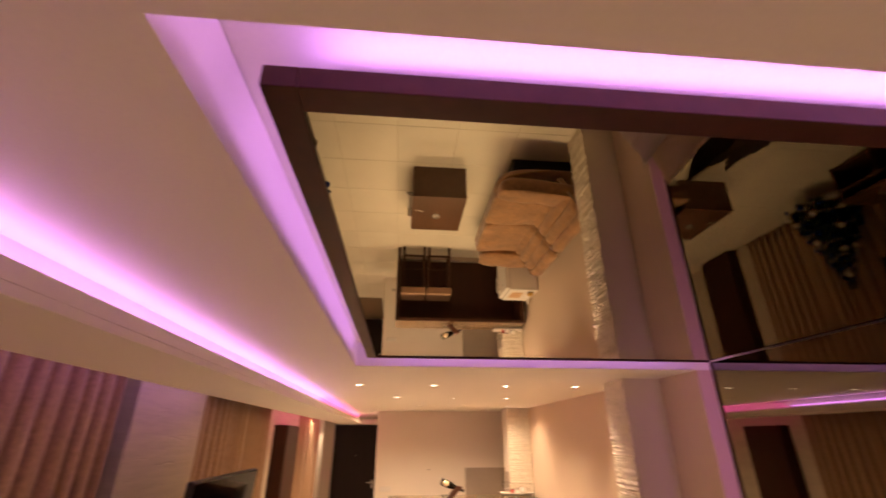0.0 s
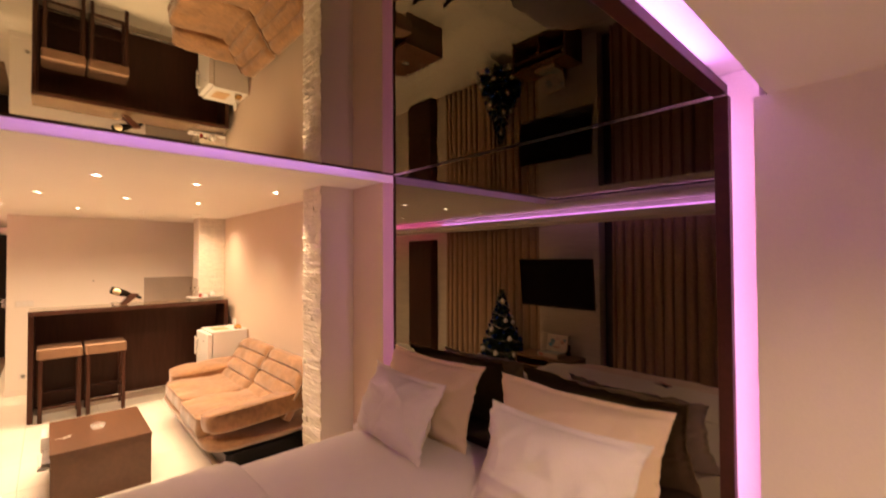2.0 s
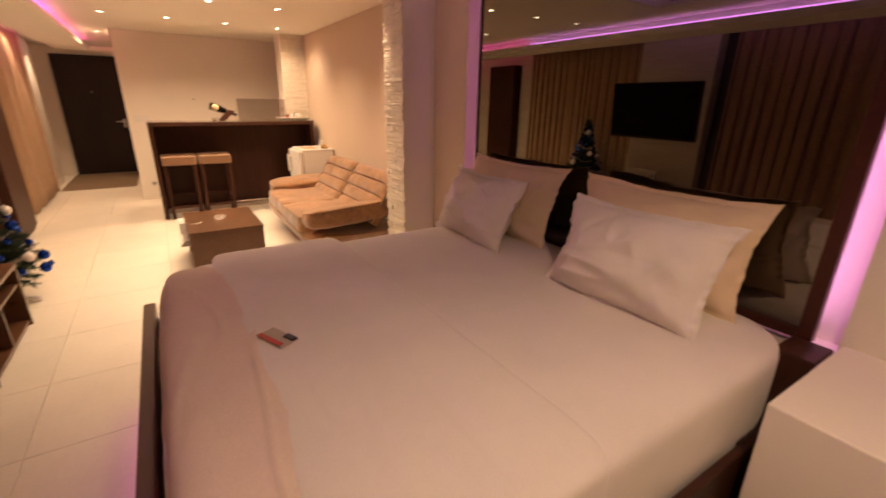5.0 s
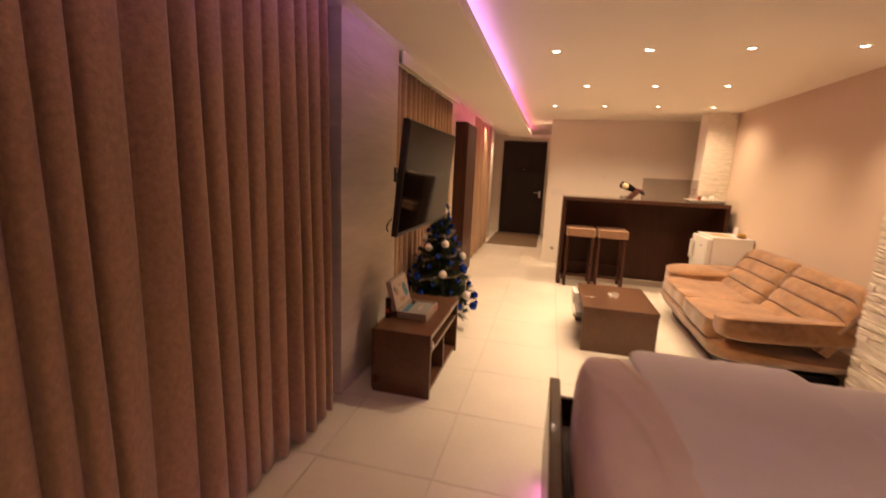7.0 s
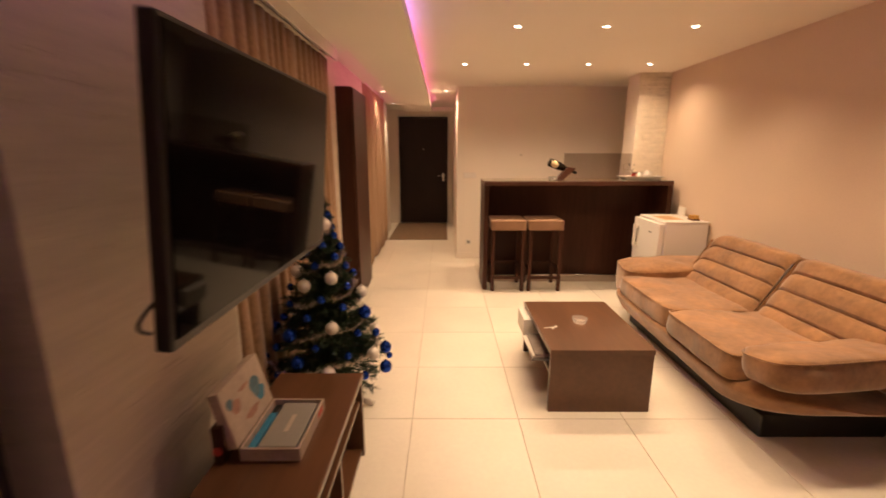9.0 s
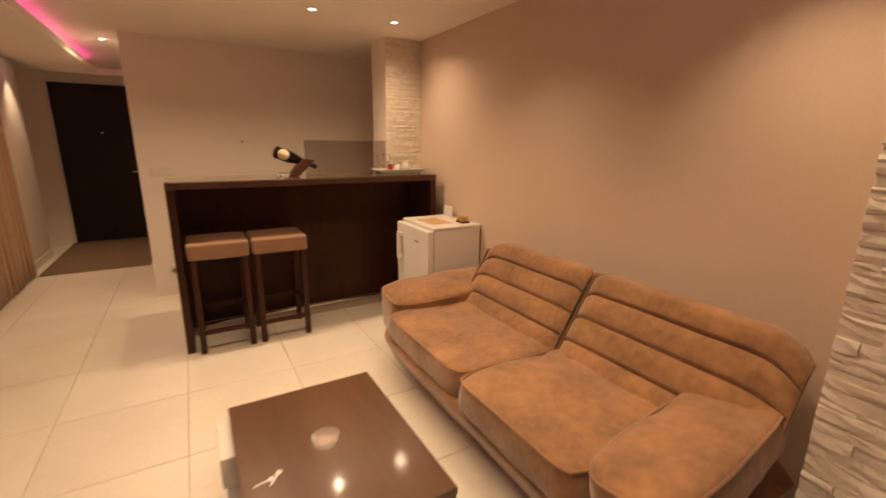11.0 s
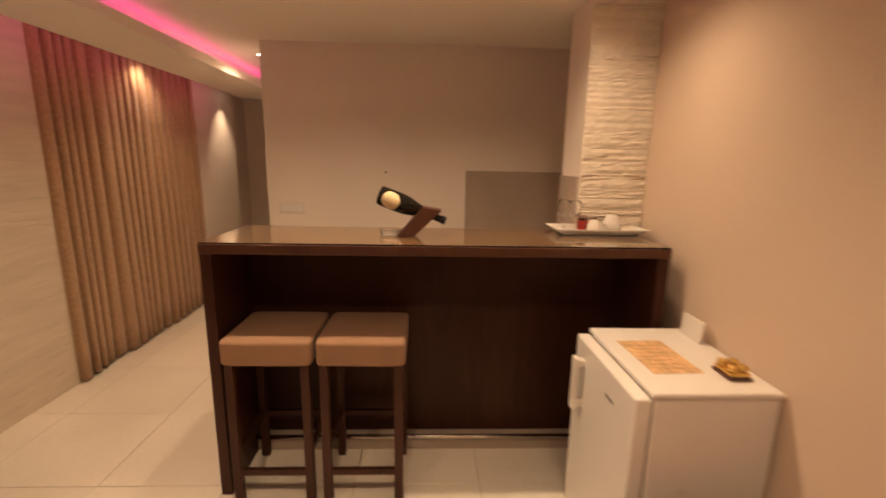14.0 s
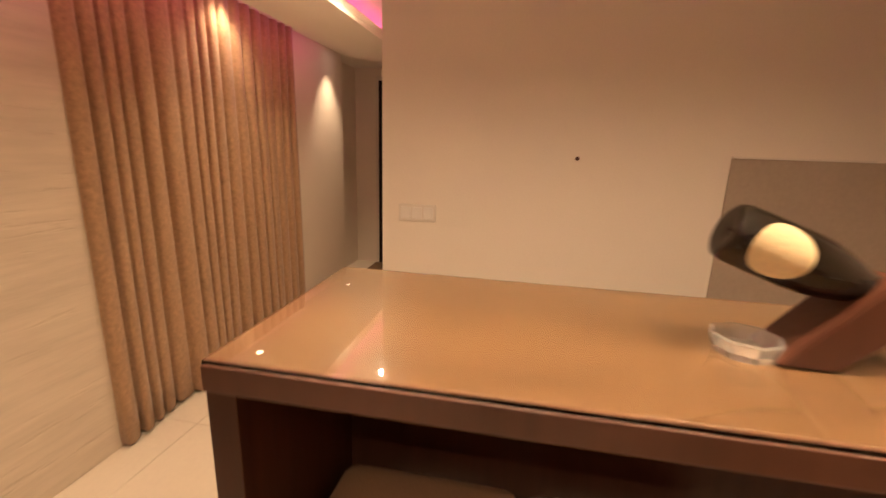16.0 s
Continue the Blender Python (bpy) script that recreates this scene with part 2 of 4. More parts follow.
# ---- builders ----
def part(name, bm, mat, parent=None, label="", smooth=False):
    """Links a bmesh as one mesh object, under a thing or part when one is given."""
    me = bpy.data.meshes.new(name)
    bm.normal_update()
    bm.to_mesh(me)
    bm.free()
    if smooth:
        for p in me.polygons:
            p.use_smooth = True
    me.materials.append(mat)
    ob = new(name, me)
    if parent is not None:
        ob.parent = parent
        ob.matrix_parent_inverse = Matrix.Translation(-Vector(parent.location)) if parent.type == "EMPTY" else Matrix()
    if label:
        ob["label"] = label
    return ob


def thing(name, loc, label, category, group="", kind=""):
    ob = new(name)
    ob.location = loc
    return tagged(ob, label, category, group, kind)


def box(bm, x0, x1, y0, y1, z0, z1, bevel=0.0, seg=2):
    """Adds a box, with rounded edges where asked."""
    r = bmesh.ops.create_cube(bm, size=1.0, matrix=Matrix.Translation(((x0 + x1) / 2, (y0 + y1) / 2, (z0 + z1) / 2)) @ Matrix.Diagonal((x1 - x0, y1 - y0, z1 - z0, 1)))
    if bevel:
        es = list({e for v in r["verts"] for e in v.link_edges})
        bmesh.ops.bevel(bm, geom=es, offset=bevel, segments=seg, profile=0.5, affect="EDGES")
    return bm


def B(*a, **k):
    return box(bmesh.new(), *a, **k)


def tube(bm, a, b, r0, r1=None, n=12):
    """A round bar from a to b."""
    a, b = Vector(a), Vector(b)
    d = b - a
    m = Matrix.Translation((a + b) / 2) @ d.to_track_quat("Z", "Y").to_matrix().to_4x4()
    bmesh.ops.create_cone(bm, cap_ends=True, segments=n, radius1=r0, radius2=r0 if r1 is None else r1, depth=d.length, matrix=m)
    return bm


def lathe(bm, profile, m=Matrix(), n=24):
    """Turns a profile of (radius, height) about the z axis."""
    rings = []
    for r, z in profile:
        rings.append([bm.verts.new(m @ Vector((max(r, 1e-4) * math.cos(2 * math.pi * i / n), max(r, 1e-4) * math.sin(2 * math.pi * i / n), z))) for i in range(n)])
    for a, b in zip(rings, rings[1:]):
        for i in range(n):
            bm.faces.new((a[i], a[(i + 1) % n], b[(i + 1) % n], b[i]))
    bm.faces.new(rings[0][::-1])
    bm.faces.new(rings[-1])
    return bm


def puff(bm, center, size, e=5.0, rot=(0, 0, 0), cuts=9, bulge=0.0, wrinkle=0.0, seed=0):
    """A stuffed block: a rounded box that swells and creases a little."""
    n, grid, made = cuts + 1, {}, []

    def vert(p):
        key = tuple(round((c + 1) * n) for c in p)
        if key not in grid:
            grid[key] = bm.verts.new(p)
            made.append(grid[key])
        return grid[key]

    for ax in range(3):
        for side in (-1, 1):
            for i in range(n):
                for j in range(n):
                    quad = []
                    for u, w in ((i, j), (i + 1, j), (i + 1, j + 1), (i, j + 1)):
                        p = [0.0, 0.0, 0.0]
                        p[ax], p[(ax + 1) % 3], p[(ax + 2) % 3] = side, 2 * u / n - 1, 2 * w / n - 1
                        quad.append(vert(Vector(p)))
                    bm.faces.new(quad if side > 0 else quad[::-1])
    m = Matrix.Translation(center) @ Euler([radians(a) for a in rot]).to_matrix().to_4x4()
    for v in made:
        p = v.co
        s = (abs(p.x) ** e + abs(p.y) ** e + abs(p.z) ** e) ** (1 / e)
        q = p / s
        w = 1 + bulge * (1 - q.x * q.x) * (1 - q.y * q.y) if q.z > 0 else 1
        q = Vector((q.x * size[0] / 2, q.y * size[1] / 2, q.z * w * size[2] / 2))
        if wrinkle:
            q += q.normalized() * wrinkle * noise.noise(q * 7 + Vector((seed, seed * 2, 0)))
        v.co = m @ q
    return bm


def cushion(bm, center, size, rot=(0, 0, 0), e=8.0, taper=0.0, dome=0.25, seed=0, plump=False):
    """A boxed upholstery cushion: flat sides, tight upper edge, softly domed and rumpled top."""
    m = Matrix.Translation(center) @ Euler([radians(a) for a in rot]).to_matrix().to_4x4()
    h, n, rings = size[2] / 2, 96, []
    prof = [(0.5, -1), (0.93, -1), (0.98, -0.86), (1.0, -0.5), (1.006, 0.0), (1.0, 0.5), (0.992, 0.8), (0.978, 0.94), (0.955, 1.0), (0.91, 1 + 0.25 * dome),
            (0.82, 1 + 0.5 * dome), (0.68, 1 + 0.75 * dome), (0.5, 1 + 0.9 * dome), (0.3, 1 + dome), (0.12, 1 + dome)]
    if plump:
        prof[:8] = [(0.5, -1), (0.74, -0.99), (0.87, -0.88), (0.955, -0.62), (0.995, -0.2), (1.0, 0.2), (0.99, 0.6), (0.97, 0.88)]
    for s, z in prof:
        ring = []
        for i in range(n):
            a = 2 * math.pi * i / n
            c, d = math.cos(a), math.sin(a)
            k = s / (abs(c) ** e + abs(d) ** e) ** (1 / e)
            x, y = c * k, d * k
            p = Vector((x * size[0] / 2, y * size[1] / 2 * (1 + taper * x), z * h))
            q = 0.010 * noise.noise(p * 6 + Vector((seed, 0, 0))) + 0.004 * noise.noise(p * 17 + Vector((0, seed, 0)))
            p += Vector((x * q, y * q, q if z > 0.9 else 0))
            ring.append(bm.verts.new(m @ p))
        rings.append(ring)
    for p, q in zip(rings, rings[1:]):
        for i in range(n):
            bm.faces.new((p[i], p[(i + 1) % n], q[(i + 1) % n], q[i]))
    bm.faces.new(rings[0][::-1])
    bm.faces.new(rings[-1])
    return bm


def rumpled(bm, amount, seed):
    """Soft folds in laid cloth: broad swells and a few long thin creases."""
    for v in bm.verts:
        p = v.co
        swell = noise.noise(Vector((p.x * 3.1, p.y * 2.3, seed)))
        line = abs(noise.noise(Vector((p.x * 6.0 + 0.8 * p.y, p.y * 1.6 - p.x, seed + 5))))
        fold = max(0.0, 1 - line / 0.12) ** 2
        gather = noise.noise(Vector((p.y * 19.0, p.x * 3.0, seed + 9)))
        v.co.z += amount * (0.7 * swell + 0.9 * fold + 0.25 * gather)
        v.co.x -= amount * (0.5 * swell + 0.5 * gather) * (1 if p.z < 0.66 else 0.2)
    return bm


def pillow(bm, w, h, t, m, seed=0, flange=0.03):
    """A filled pillowcase with pinched corners, a flat hem and creases."""
    n = 56
    for side in (1, -1):
        g = []
        for i in range(n + 1):
            row = []
            for j in range(n + 1):
                u, v = 2 * i / n - 1, 2 * j / n - 1
                hu, hv = min(1.0, abs(u) * (1 + 2 * flange / w)), min(1.0, abs(v) * (1 + 2 * flange / h))
                k = max(0.0, (1 - hu ** 2.4)) ** 0.6 * max(0.0, (1 - hv ** 2.4)) ** 0.6
                rim = max(abs(u), abs(v))
                pull = 1.02 - 0.10 * (1 - v * v) * abs(u) ** 3 + 0.02 * rim ** 6 * noise.noise(Vector((v * 2.5, seed, u)))
                pull2 = 1.02 - 0.10 * (1 - u * u) * abs(v) ** 3 + 0.02 * rim ** 6 * noise.noise(Vector((u * 2.5, seed * 2, v)))
                d = side * (t / 2 * k + 0.003)
                d += side * 0.022 * k * noise.noise(Vector((u * 2.0 + seed, v * 2.0, side)))
                crease = abs(noise.noise(Vector((u * 1.6 + 0.9 * v + seed * 3, v * 0.7 - u * 0.3, side * 2))))
                d -= side * 0.014 * k * max(0.0, 1 - crease / 0.22) ** 1.5
                d += side * 0.011 * k * noise.noise(Vector((u * 4.2 + 1.3 * v + seed * 5, v * 2.6 - u * 1.7, side * 3)))
                for cs, ca, depth in ((1.5, 0.9, 0.018), (2.1, 2.4, 0.012), (3.6, 1.5, 0.005)):
                    cu, cv = u * math.cos(ca + seed) + v * math.sin(ca + seed), v * math.cos(ca + seed) - u * math.sin(ca + seed)
                    fold = abs(noise.noise(Vector((cu * cs + seed * 7, cv * cs * 0.35, side * 4 + cs))))
                    d += side * depth * k ** 0.5 * max(0.0, 1 - fold / 0.16) ** 1.4
                d += side * 0.014 * rim ** 3 * k * math.sin(9 * math.atan2(v, u) + seed)
                frill = 0.010 * max(0.0, rim - 0.88) / 0.12 * (1.6 * noise.noise(Vector((u * 6, v * 6, seed))) + 0.35 * math.sin(34 * (u if abs(v) > abs(u) else v) + seed))
                row.append(bm.verts.new(m @ Vector((u * w / 2 * pull, v * h / 2 * pull2, d + frill + 0.025 * noise.noise(Vector((u * 1.5, v * 1.5, seed)))))))
            g.append(row)
        for i in range(n):
            for j in range(n):
                f = (g[i][j], g[i + 1][j], g[i + 1][j + 1], g[i][j + 1])
                bm.faces.new(f if side > 0 else f[::-1])
        if side > 0:
            top = g
        else:
            rim = [(i, 0) for i in range(n)] + [(n, j) for j in range(n)] + [(i, n) for i in range(n, 0, -1)] + [(0, j) for j in range(n, 0, -1)]
            for (a, b), (c, d2) in zip(rim, rim[1:] + rim[:1]):
                bm.faces.new((top[a][b], g[a][b], g[c][d2], top[c][d2]))
    return bm


def curtain(name, x, y0, y1, z0, z1, seed, label, pitch=0.105, amp=0.045):
    """A hanging curtain in irregular pleats, fuller towards the hem."""
    rnd = random.Random(seed)
    bm = bmesh.new()
    cols = int((y1 - y0) / 0.011)
    ph, phases = rnd.random() * 6, []
    for i in range(cols + 1):
        y = y0 + (y1 - y0) * i / cols
        ph += 2 * math.pi * 0.011 / pitch * (1 + 0.85 * noise.noise(Vector((y * 3.7, seed, 0))))
        phases.append(ph)
    rows = 9
    g = []
    for k in range(rows + 1):
        s = k / rows
        z = z1 + (z0 - z1) * s
        row = []
        for i in range(cols + 1):
            y = y0 + (y1 - y0) * i / cols
            a = amp * (0.55 + 0.45 * s) * (1 + 0.9 * noise.noise(Vector((y * 4, seed + 9, s * 0.6))))
            f = 2 * abs(math.sin(0.5 * phases[i] + 0.4 * s * noise.noise(Vector((y * 2, s, seed))))) ** 0.52 - 1
            yy = y + 0.018 * math.cos(phases[i] * 1.0 + 0.6) * (0.6 + 0.4 * s) + 0.02 * s * noise.noise(Vector((y * 2.3, seed, 3)))
            dz = 0.012 * noise.noise(Vector((y * 6, seed, 1))) if k == rows else 0
            row.append(bm.verts.new((x + a * f + 0.02 * s * noise.noise(Vector((y * 3, seed, s))), yy, z + dz)))
        g.append(row)
    for k in range(rows):
        for i in range(cols):
            bm.faces.new((g[k][i], g[k + 1][i], g[k + 1][i + 1], g[k][i + 1]))
    ob = part(name, bm, M_CURTAIN, smooth=True)
    mod = ob.modifiers.new("thickness", "SOLIDIFY")
    mod.thickness = 0.004
    tagged(ob, label, "curtain", "floor-length curtains")
    rail = part("curtain_rail", B(x - 0.02, x + 0.02, y0, y1, z1, z1 + 0.02, bevel=0.003), M_WPLAST)
    rail.parent = ob
    return ob


def structure(name, bm, mat, label, category, parent=None):
    ob = part(name, bm, mat, parent)
    return tagged(ob, label, category, kind="structure")


# ---- structure ----
XR, XL, Y0, YB, YD = 2.18, -1.22, -1.7, 7.65, 10.72
floor = structure("floor", B(-1.6, 2.4, Y0 - 0.2, YD + 0.2, -0.12, -0.008), M_GROUT, "cream glossy ceramic tile floor with thin dark joints", "floor")
# ceiling with the recess of the mirror over the bed
bm = bmesh.new()
RX, RY0, RY1 = 0.03, 0.40, 2.72
box(bm, -1.6, RX, Y0 - 0.2, YD + 0.2, CEIL, CEIL + 0.14)
box(bm, RX, 2.4, Y0 - 0.2, RY0, CEIL, CEIL + 0.14)
box(bm, RX, 2.4, RY1, YD + 0.2, CEIL, CEIL + 0.14)
box(bm, RX - 0.05, 2.4, RY0 - 0.05, RY1 + 0.05, CEIL + 0.142, CEIL + 0.2)
structure("ceiling", bm, M_CEIL, "smooth cream painted ceiling with a recess over the bed", "ceiling")

# right-hand wall with the niche behind the wall mirror
bm = bmesh.new()
box(bm, XR, XR + 0.2, Y0, 0.44, 0, CEIL)
box(bm, XR, XR + 0.2, 0.44, 2.74, 0, 0.6)
box(bm, XR + 0.09, XR + 0.2, 0.44, 2.74, 0.6, CEIL + 0.14)
structure("wall_east", bm, M_WALL, "warm cream painted wall with a lit niche behind the bed", "wall")
structure("wall_east_living", B(XR, XR + 0.2, 2.74, YB + 0.2, 0, CEIL), M_WALL_WARM, "wall along the sofa in a darker, warmer beige", "wall")
structure("wall_north", B(-0.05, XR, YB, YB + 0.12, 0, CEIL), M_WALL, "plain cream painted wall behind the bar", "wall")
structure("wall_corridor", B(-0.05, 0.07, YB + 0.12, YD, 0, CEIL), M_WALL, "plain cream painted corridor wall", "wall")
structure("wall_south", B(-1.6, 2.4, Y0 - 0.15, Y0, 0, CEIL), M_WALL, "plain cream painted wall", "wall")
bm = bmesh.new()
box(bm, -1.6, -1.128, YD, YD + 0.15, 0, CEIL)
box(bm, -0.152, 0.07, YD, YD + 0.15, 0, CEIL)
box(bm, -1.128, -0.152, YD, YD + 0.15, 2.13, CEIL)
structure("wall_entrance", bm, M_WALL, "cream painted wall round the entrance door", "wall")
# west side: outer wall with curtained bays and striated stone piers between them
structure("wall_west", B(-1.62, -1.42, Y0, YD, 0, CEIL), M_WALL, "cream painted outer wall behind the curtains", "wall")
structure("stone_pier_1", B(-1.42, -1.15, 2.74, 3.64, 0, CEIL, bevel=0.004), M_STRIA, "pale striated stone-clad wall pier behind the television", "wall")
structure("stone_pier_2", B(-1.42, -1.2, 5.62, 7.22, 0, CEIL, bevel=0.004), M_STRIA, "pale striated stone-clad wall pier beside the curtain", "wall")
structure("white_pier", B(-1.42, -1.25, 8.95, 9.96, 0, CEIL, bevel=0.004), M_WALL, "white painted wall pier near the entrance", "wall")
structure("window_frame", B(-1.40, -1.30, 2.50, 2.738, 0, 2.2, bevel=0.004), M_FRAME_GREY, "dark grey window frame between curtain and stone pier", "window frame")
# dropped beam with the light cove on its edge
bm = bmesh.new()
box(bm, -0.88, -0.425, Y0, 9.40, 2.11, 2.135, bevel=0.002)
box(bm, -0.445, -0.425, Y0, 9.40, 2.135, 2.176, bevel=0.002)
box(bm, -0.88, -0.86, Y0, 9.40, 2.135, 2.17, bevel=0.002)
box(bm, -0.80, -0.54, Y0, 9.40, 2.135, CEIL)
box(bm, -0.425, -0.05, 9.37, 9.40, 2.11, 2.176, bevel=0.002)
structure("ceiling_beam", bm, M_CEIL, "long dropped ceiling beam with a hidden light cove", "beam")
structure("led_strip", B(-0.5395, -0.537, Y0 + 0.05, 5.0, 2.195, 2.206), M_LED, "glowing violet light strip inside the beam cove", "light strip")
structure("pelmet", B(-1.13, -1.11, 3.64, 5.62, 2.17, CEIL, bevel=0.003), M_CEIL, "cream pelmet board above the curtain", "trim")
# plaster ledge beside the bed
structure("bedside_ledge", B(1.60, XR, -0.05, 0.43, 0, 0.645, bevel=0.006), M_WALL, "painted plaster ledge beside the bed", "ledge")
# skirting
bm = bmesh.new()
box(bm, -1.25, -1.238, 8.95, 9.96, 0, 0.09, bevel=0.003)
structure("baseboard", bm, M_WALL, "low cream skirting along the wall", "baseboard")
bm = bmesh.new()
box(bm, -0.05, 0.182, YB - 0.012, YB, 0, 0.08, bevel=0.003)
box(bm, -0.062, -0.05, YB - 0.012, YD, 0, 0.08, bevel=0.003)
structure("baseboard", bm, M_WALL, "low cream skirting along the wall", "baseboard")


def stone_piece(a0, a1, z0, z1, depth, rnd):
    """A split stone strip as a small grid whose face is lumpy and whose edges are chipped: (along, out, up)."""
    bm = bmesh.new()
    n = max(2, int((a1 - a0) / 0.035))
    grid = []
    for i in range(n + 1):
        col = []
        for k in range(3):
            edge = 0.0025 if k != 1 else 0.0
            a = a0 + (a1 - a0) * i / n
            z = z0 + (z1 - z0) * k / 2 + rnd.uniform(-0.0025, 0.0025)
            out = depth - edge + rnd.uniform(-0.004, 0.004) - (0.003 if i in (0, n) else 0)
            col.append(bm.verts.new((a, max(0.002, out), z)))
        grid.append(col)
    back = [[bm.verts.new((a0 + (a1 - a0) * i / n, 0.0, z)) for z in (z0, z1)] for i in (0, n)]
    for i in range(n):
        for k in range(2):
            bm.faces.new((grid[i][k], grid[i + 1][k], grid[i + 1][k + 1], grid[i][k + 1]))
    bm.faces.new([back[0][0], back[1][0]] + [grid[i][0] for i in range(n, -1, -1)])
    bm.faces.new([grid[i][2] for i in range(n + 1)] + [back[1][1], back[0][1]])
    bm.faces.new((back[0][1], back[0][0], grid[0][0], grid[0][1], grid[0][2]))
    bm.faces.new((back[1][0], back[1][1], grid[n][2], grid[n][1], grid[n][0]))
    return bm


def stone_pillar(name, x0, x1, y0, y1, face, seed, label):
    """A painted pillar with one face of stacked split stone strips, each a piece."""
    rnd = random.Random(seed)
    ob = structure(name, B(x0, x1, y0, y1, 0, CEIL), M_WALL, label, "pillar")
    turn = Matrix(((0, -1, 0, x0), (1, 0, 0, 0), (0, 0, 1, 0), (0, 0, 0, 1))) if face == "x" else Matrix(((1, 0, 0, 0), (0, -1, 0, y0), (0, 0, 1, 0), (0, 0, 0, 1)))
    z = 0.0
    while z < CEIL - 0.004:
        h = rnd.choice((0.016, 0.022, 0.028, 0.034, 0.042))
        h = CEIL - z if CEIL - z - h < 0.014 else h
        a, a1 = (y0, y1) if face == "x" else (x0, x1)
        while a < a1 - 0.002:
            w = min(rnd.uniform(0.07, 0.26), a1 - a)
            if a1 - a - w < 0.05:
                w = a1 - a
            bm = stone_piece(a + 0.0005, a + w - 0.0005, z + 0.0006, z + h - 0.0006, rnd.choice((0.010, 0.012, 0.013, 0.014, 0.019)), rnd)
            bm.transform(turn)
            if face == "y":
                bmesh.ops.reverse_faces(bm, faces=bm.faces[:])
            part("stone", bm, M_STONE, ob)
            a += w
        z += h
    return ob


# ---- entrance ----
door = structure("door_1", B(-1.10, -0.18, YD - 0.02, YD + 0.03, 0.01, 2.10, bevel=0.004), M_DOOR, "dark brown closed entrance door with a lever handle", "door")
bm = bmesh.new()
box(bm, -1.128, -1.102, YD - 0.03, YD + 0.05, 0, 2.125, bevel=0.003)
box(bm, -0.178, -0.152, YD - 0.03, YD + 0.05, 0, 2.125, bevel=0.003)
box(bm, -1.102, -0.178, YD - 0.03, YD + 0.05, 2.102, 2.125, bevel=0.003)
part("door_frame", bm, M_DOOR, door, "dark door frame")
bm = bmesh.new()
box(bm, -1.17, -1.128, YD - 0.015, YD, 0, 2.17, bevel=0.003)
box(bm, -0.152, -0.11, YD - 0.015, YD, 0, 2.17, bevel=0.003)
box(bm, -1.128, -0.152, YD - 0.015, YD, 2.13, 2.17, bevel=0.003)
part("architrave", bm, M_WPLAST, door, "white architrave")
bm = tube(bmesh.new(), (-0.24, YD - 0.02, 0.97), (-0.24, YD - 0.07, 0.97), 0.012)
tube(bm, (-0.24, YD - 0.065, 0.97), (-0.36, YD - 0.065, 0.97), 0.010)
box(bm, -0.262, -0.218, YD - 0.03, YD - 0.02, 0.86, 1.02, bevel=0.004)
part("door_handle", bm, M_CHROME, door, "chrome lever handle", smooth=False)
part("peephole", tube(bmesh.new(), (-0.64, YD - 0.02, 1.5), (-0.64, YD - 0.03, 1.5), 0.014), M_CHROME, door)
mat = part("doormat", B(-1.16, -0.17, 8.92, 10.66, 0, 0.012, bevel=0.004), M_MAT)
tagged(mat, "large brown coir doormat on the tiles before the entrance", "doormat")

# ---- tall dark cabinet ----
cab = thing("tall_cabinet", (-1.18, 6.2, 0), "tall narrow dark wenge cabinet against the stone pier", "cabinet")
part("body", B(-1.32, -1.06, 5.86, 6.50, 0, 2.01, bevel=0.004), M_DARK, cab)
part("door", B(-1.06, -1.04, 5.865, 6.495, 0.05, 2.0, bevel=0.003), M_DARK, cab)

# ---- curtains ----
curtain("curtain", -1.165, Y0 + 0.02, 2.56, 0.02, 2.24, 3, "heavy brown woven floor-length curtain in deep pleats", 0.115, 0.058)
curtain("curtain", -1.2, 3.66, 5.60, 0.02, 2.18, 11, "brown woven floor-length curtain behind the television", 0.12, 0.036)
curtain("curtain", -1.2, 7.2, 8.94, 0.02, 2.24, 23, "brown woven floor-length curtain lit by a downlight", 0.10, 0.036)


# ---- downlights ----
def downlight(x, y, z):
    ob = thing("downlight", (x, y, z), "small round recessed halogen downlight with a pale rim", "downlight", "ceiling downlights")
    bm = lathe(bmesh.new(), [(0.023, 0.004), (0.023, -0.002), (0.027, -0.005), (0.036, -0.005), (0.039, -0.001), (0.039, 0.0)], Matrix.Translation((x, y, z)), 20)
    bm.faces.ensure_lookup_table()
    bmesh.ops.delete(bm, geom=[f for f in bm.faces if len(f.verts) > 4], context="FACES")
    part("rim", bm, M_WPLAST, ob, smooth=True)
    part("bulb", lathe(bmesh.new(), [(0.0, -0.003), (0.015, -0.0028), (0.0225, -0.001), (0.0225, 0.0)], Matrix.Translation((x, y, z)), 16), M_LAMP, ob, "glowing lamp face", smooth=True)
    return ob


for p in SPOTS:
    downlight(*p)

# ---- mirrors over and behind the bed ----
PX, PY0, PY1, PZ, FW = 0.105, 0.51, 2.57, 2.282, 0.047
cm = thing("ceiling_mirror", ((PX + 2.15) / 2, (PY0 + PY1) / 2, PZ), "large bronze ceiling mirror in a dark brown frame over the bed", "mirror")
part("glass", B(PX + FW, 2.15, PY0 + FW, PY1 - 0.02, PZ + 0.006, PZ + 0.012), M_MIRROR, cm, "bronze mirror glass")
bm = bmesh.new()
box(bm, PX, PX + FW, PY0, PY1, PZ, PZ + 0.035, bevel=0.002)
box(bm, PX + FW, 2.15, PY0, PY0 + FW, PZ, PZ + 0.035, bevel=0.002)
box(bm, PX + FW, 2.15, PY1 - 0.02, PY1, PZ, PZ + 0.035, bevel=0.002)
part("frame", bm, M_FRAME, cm, "dark brown wooden frame")
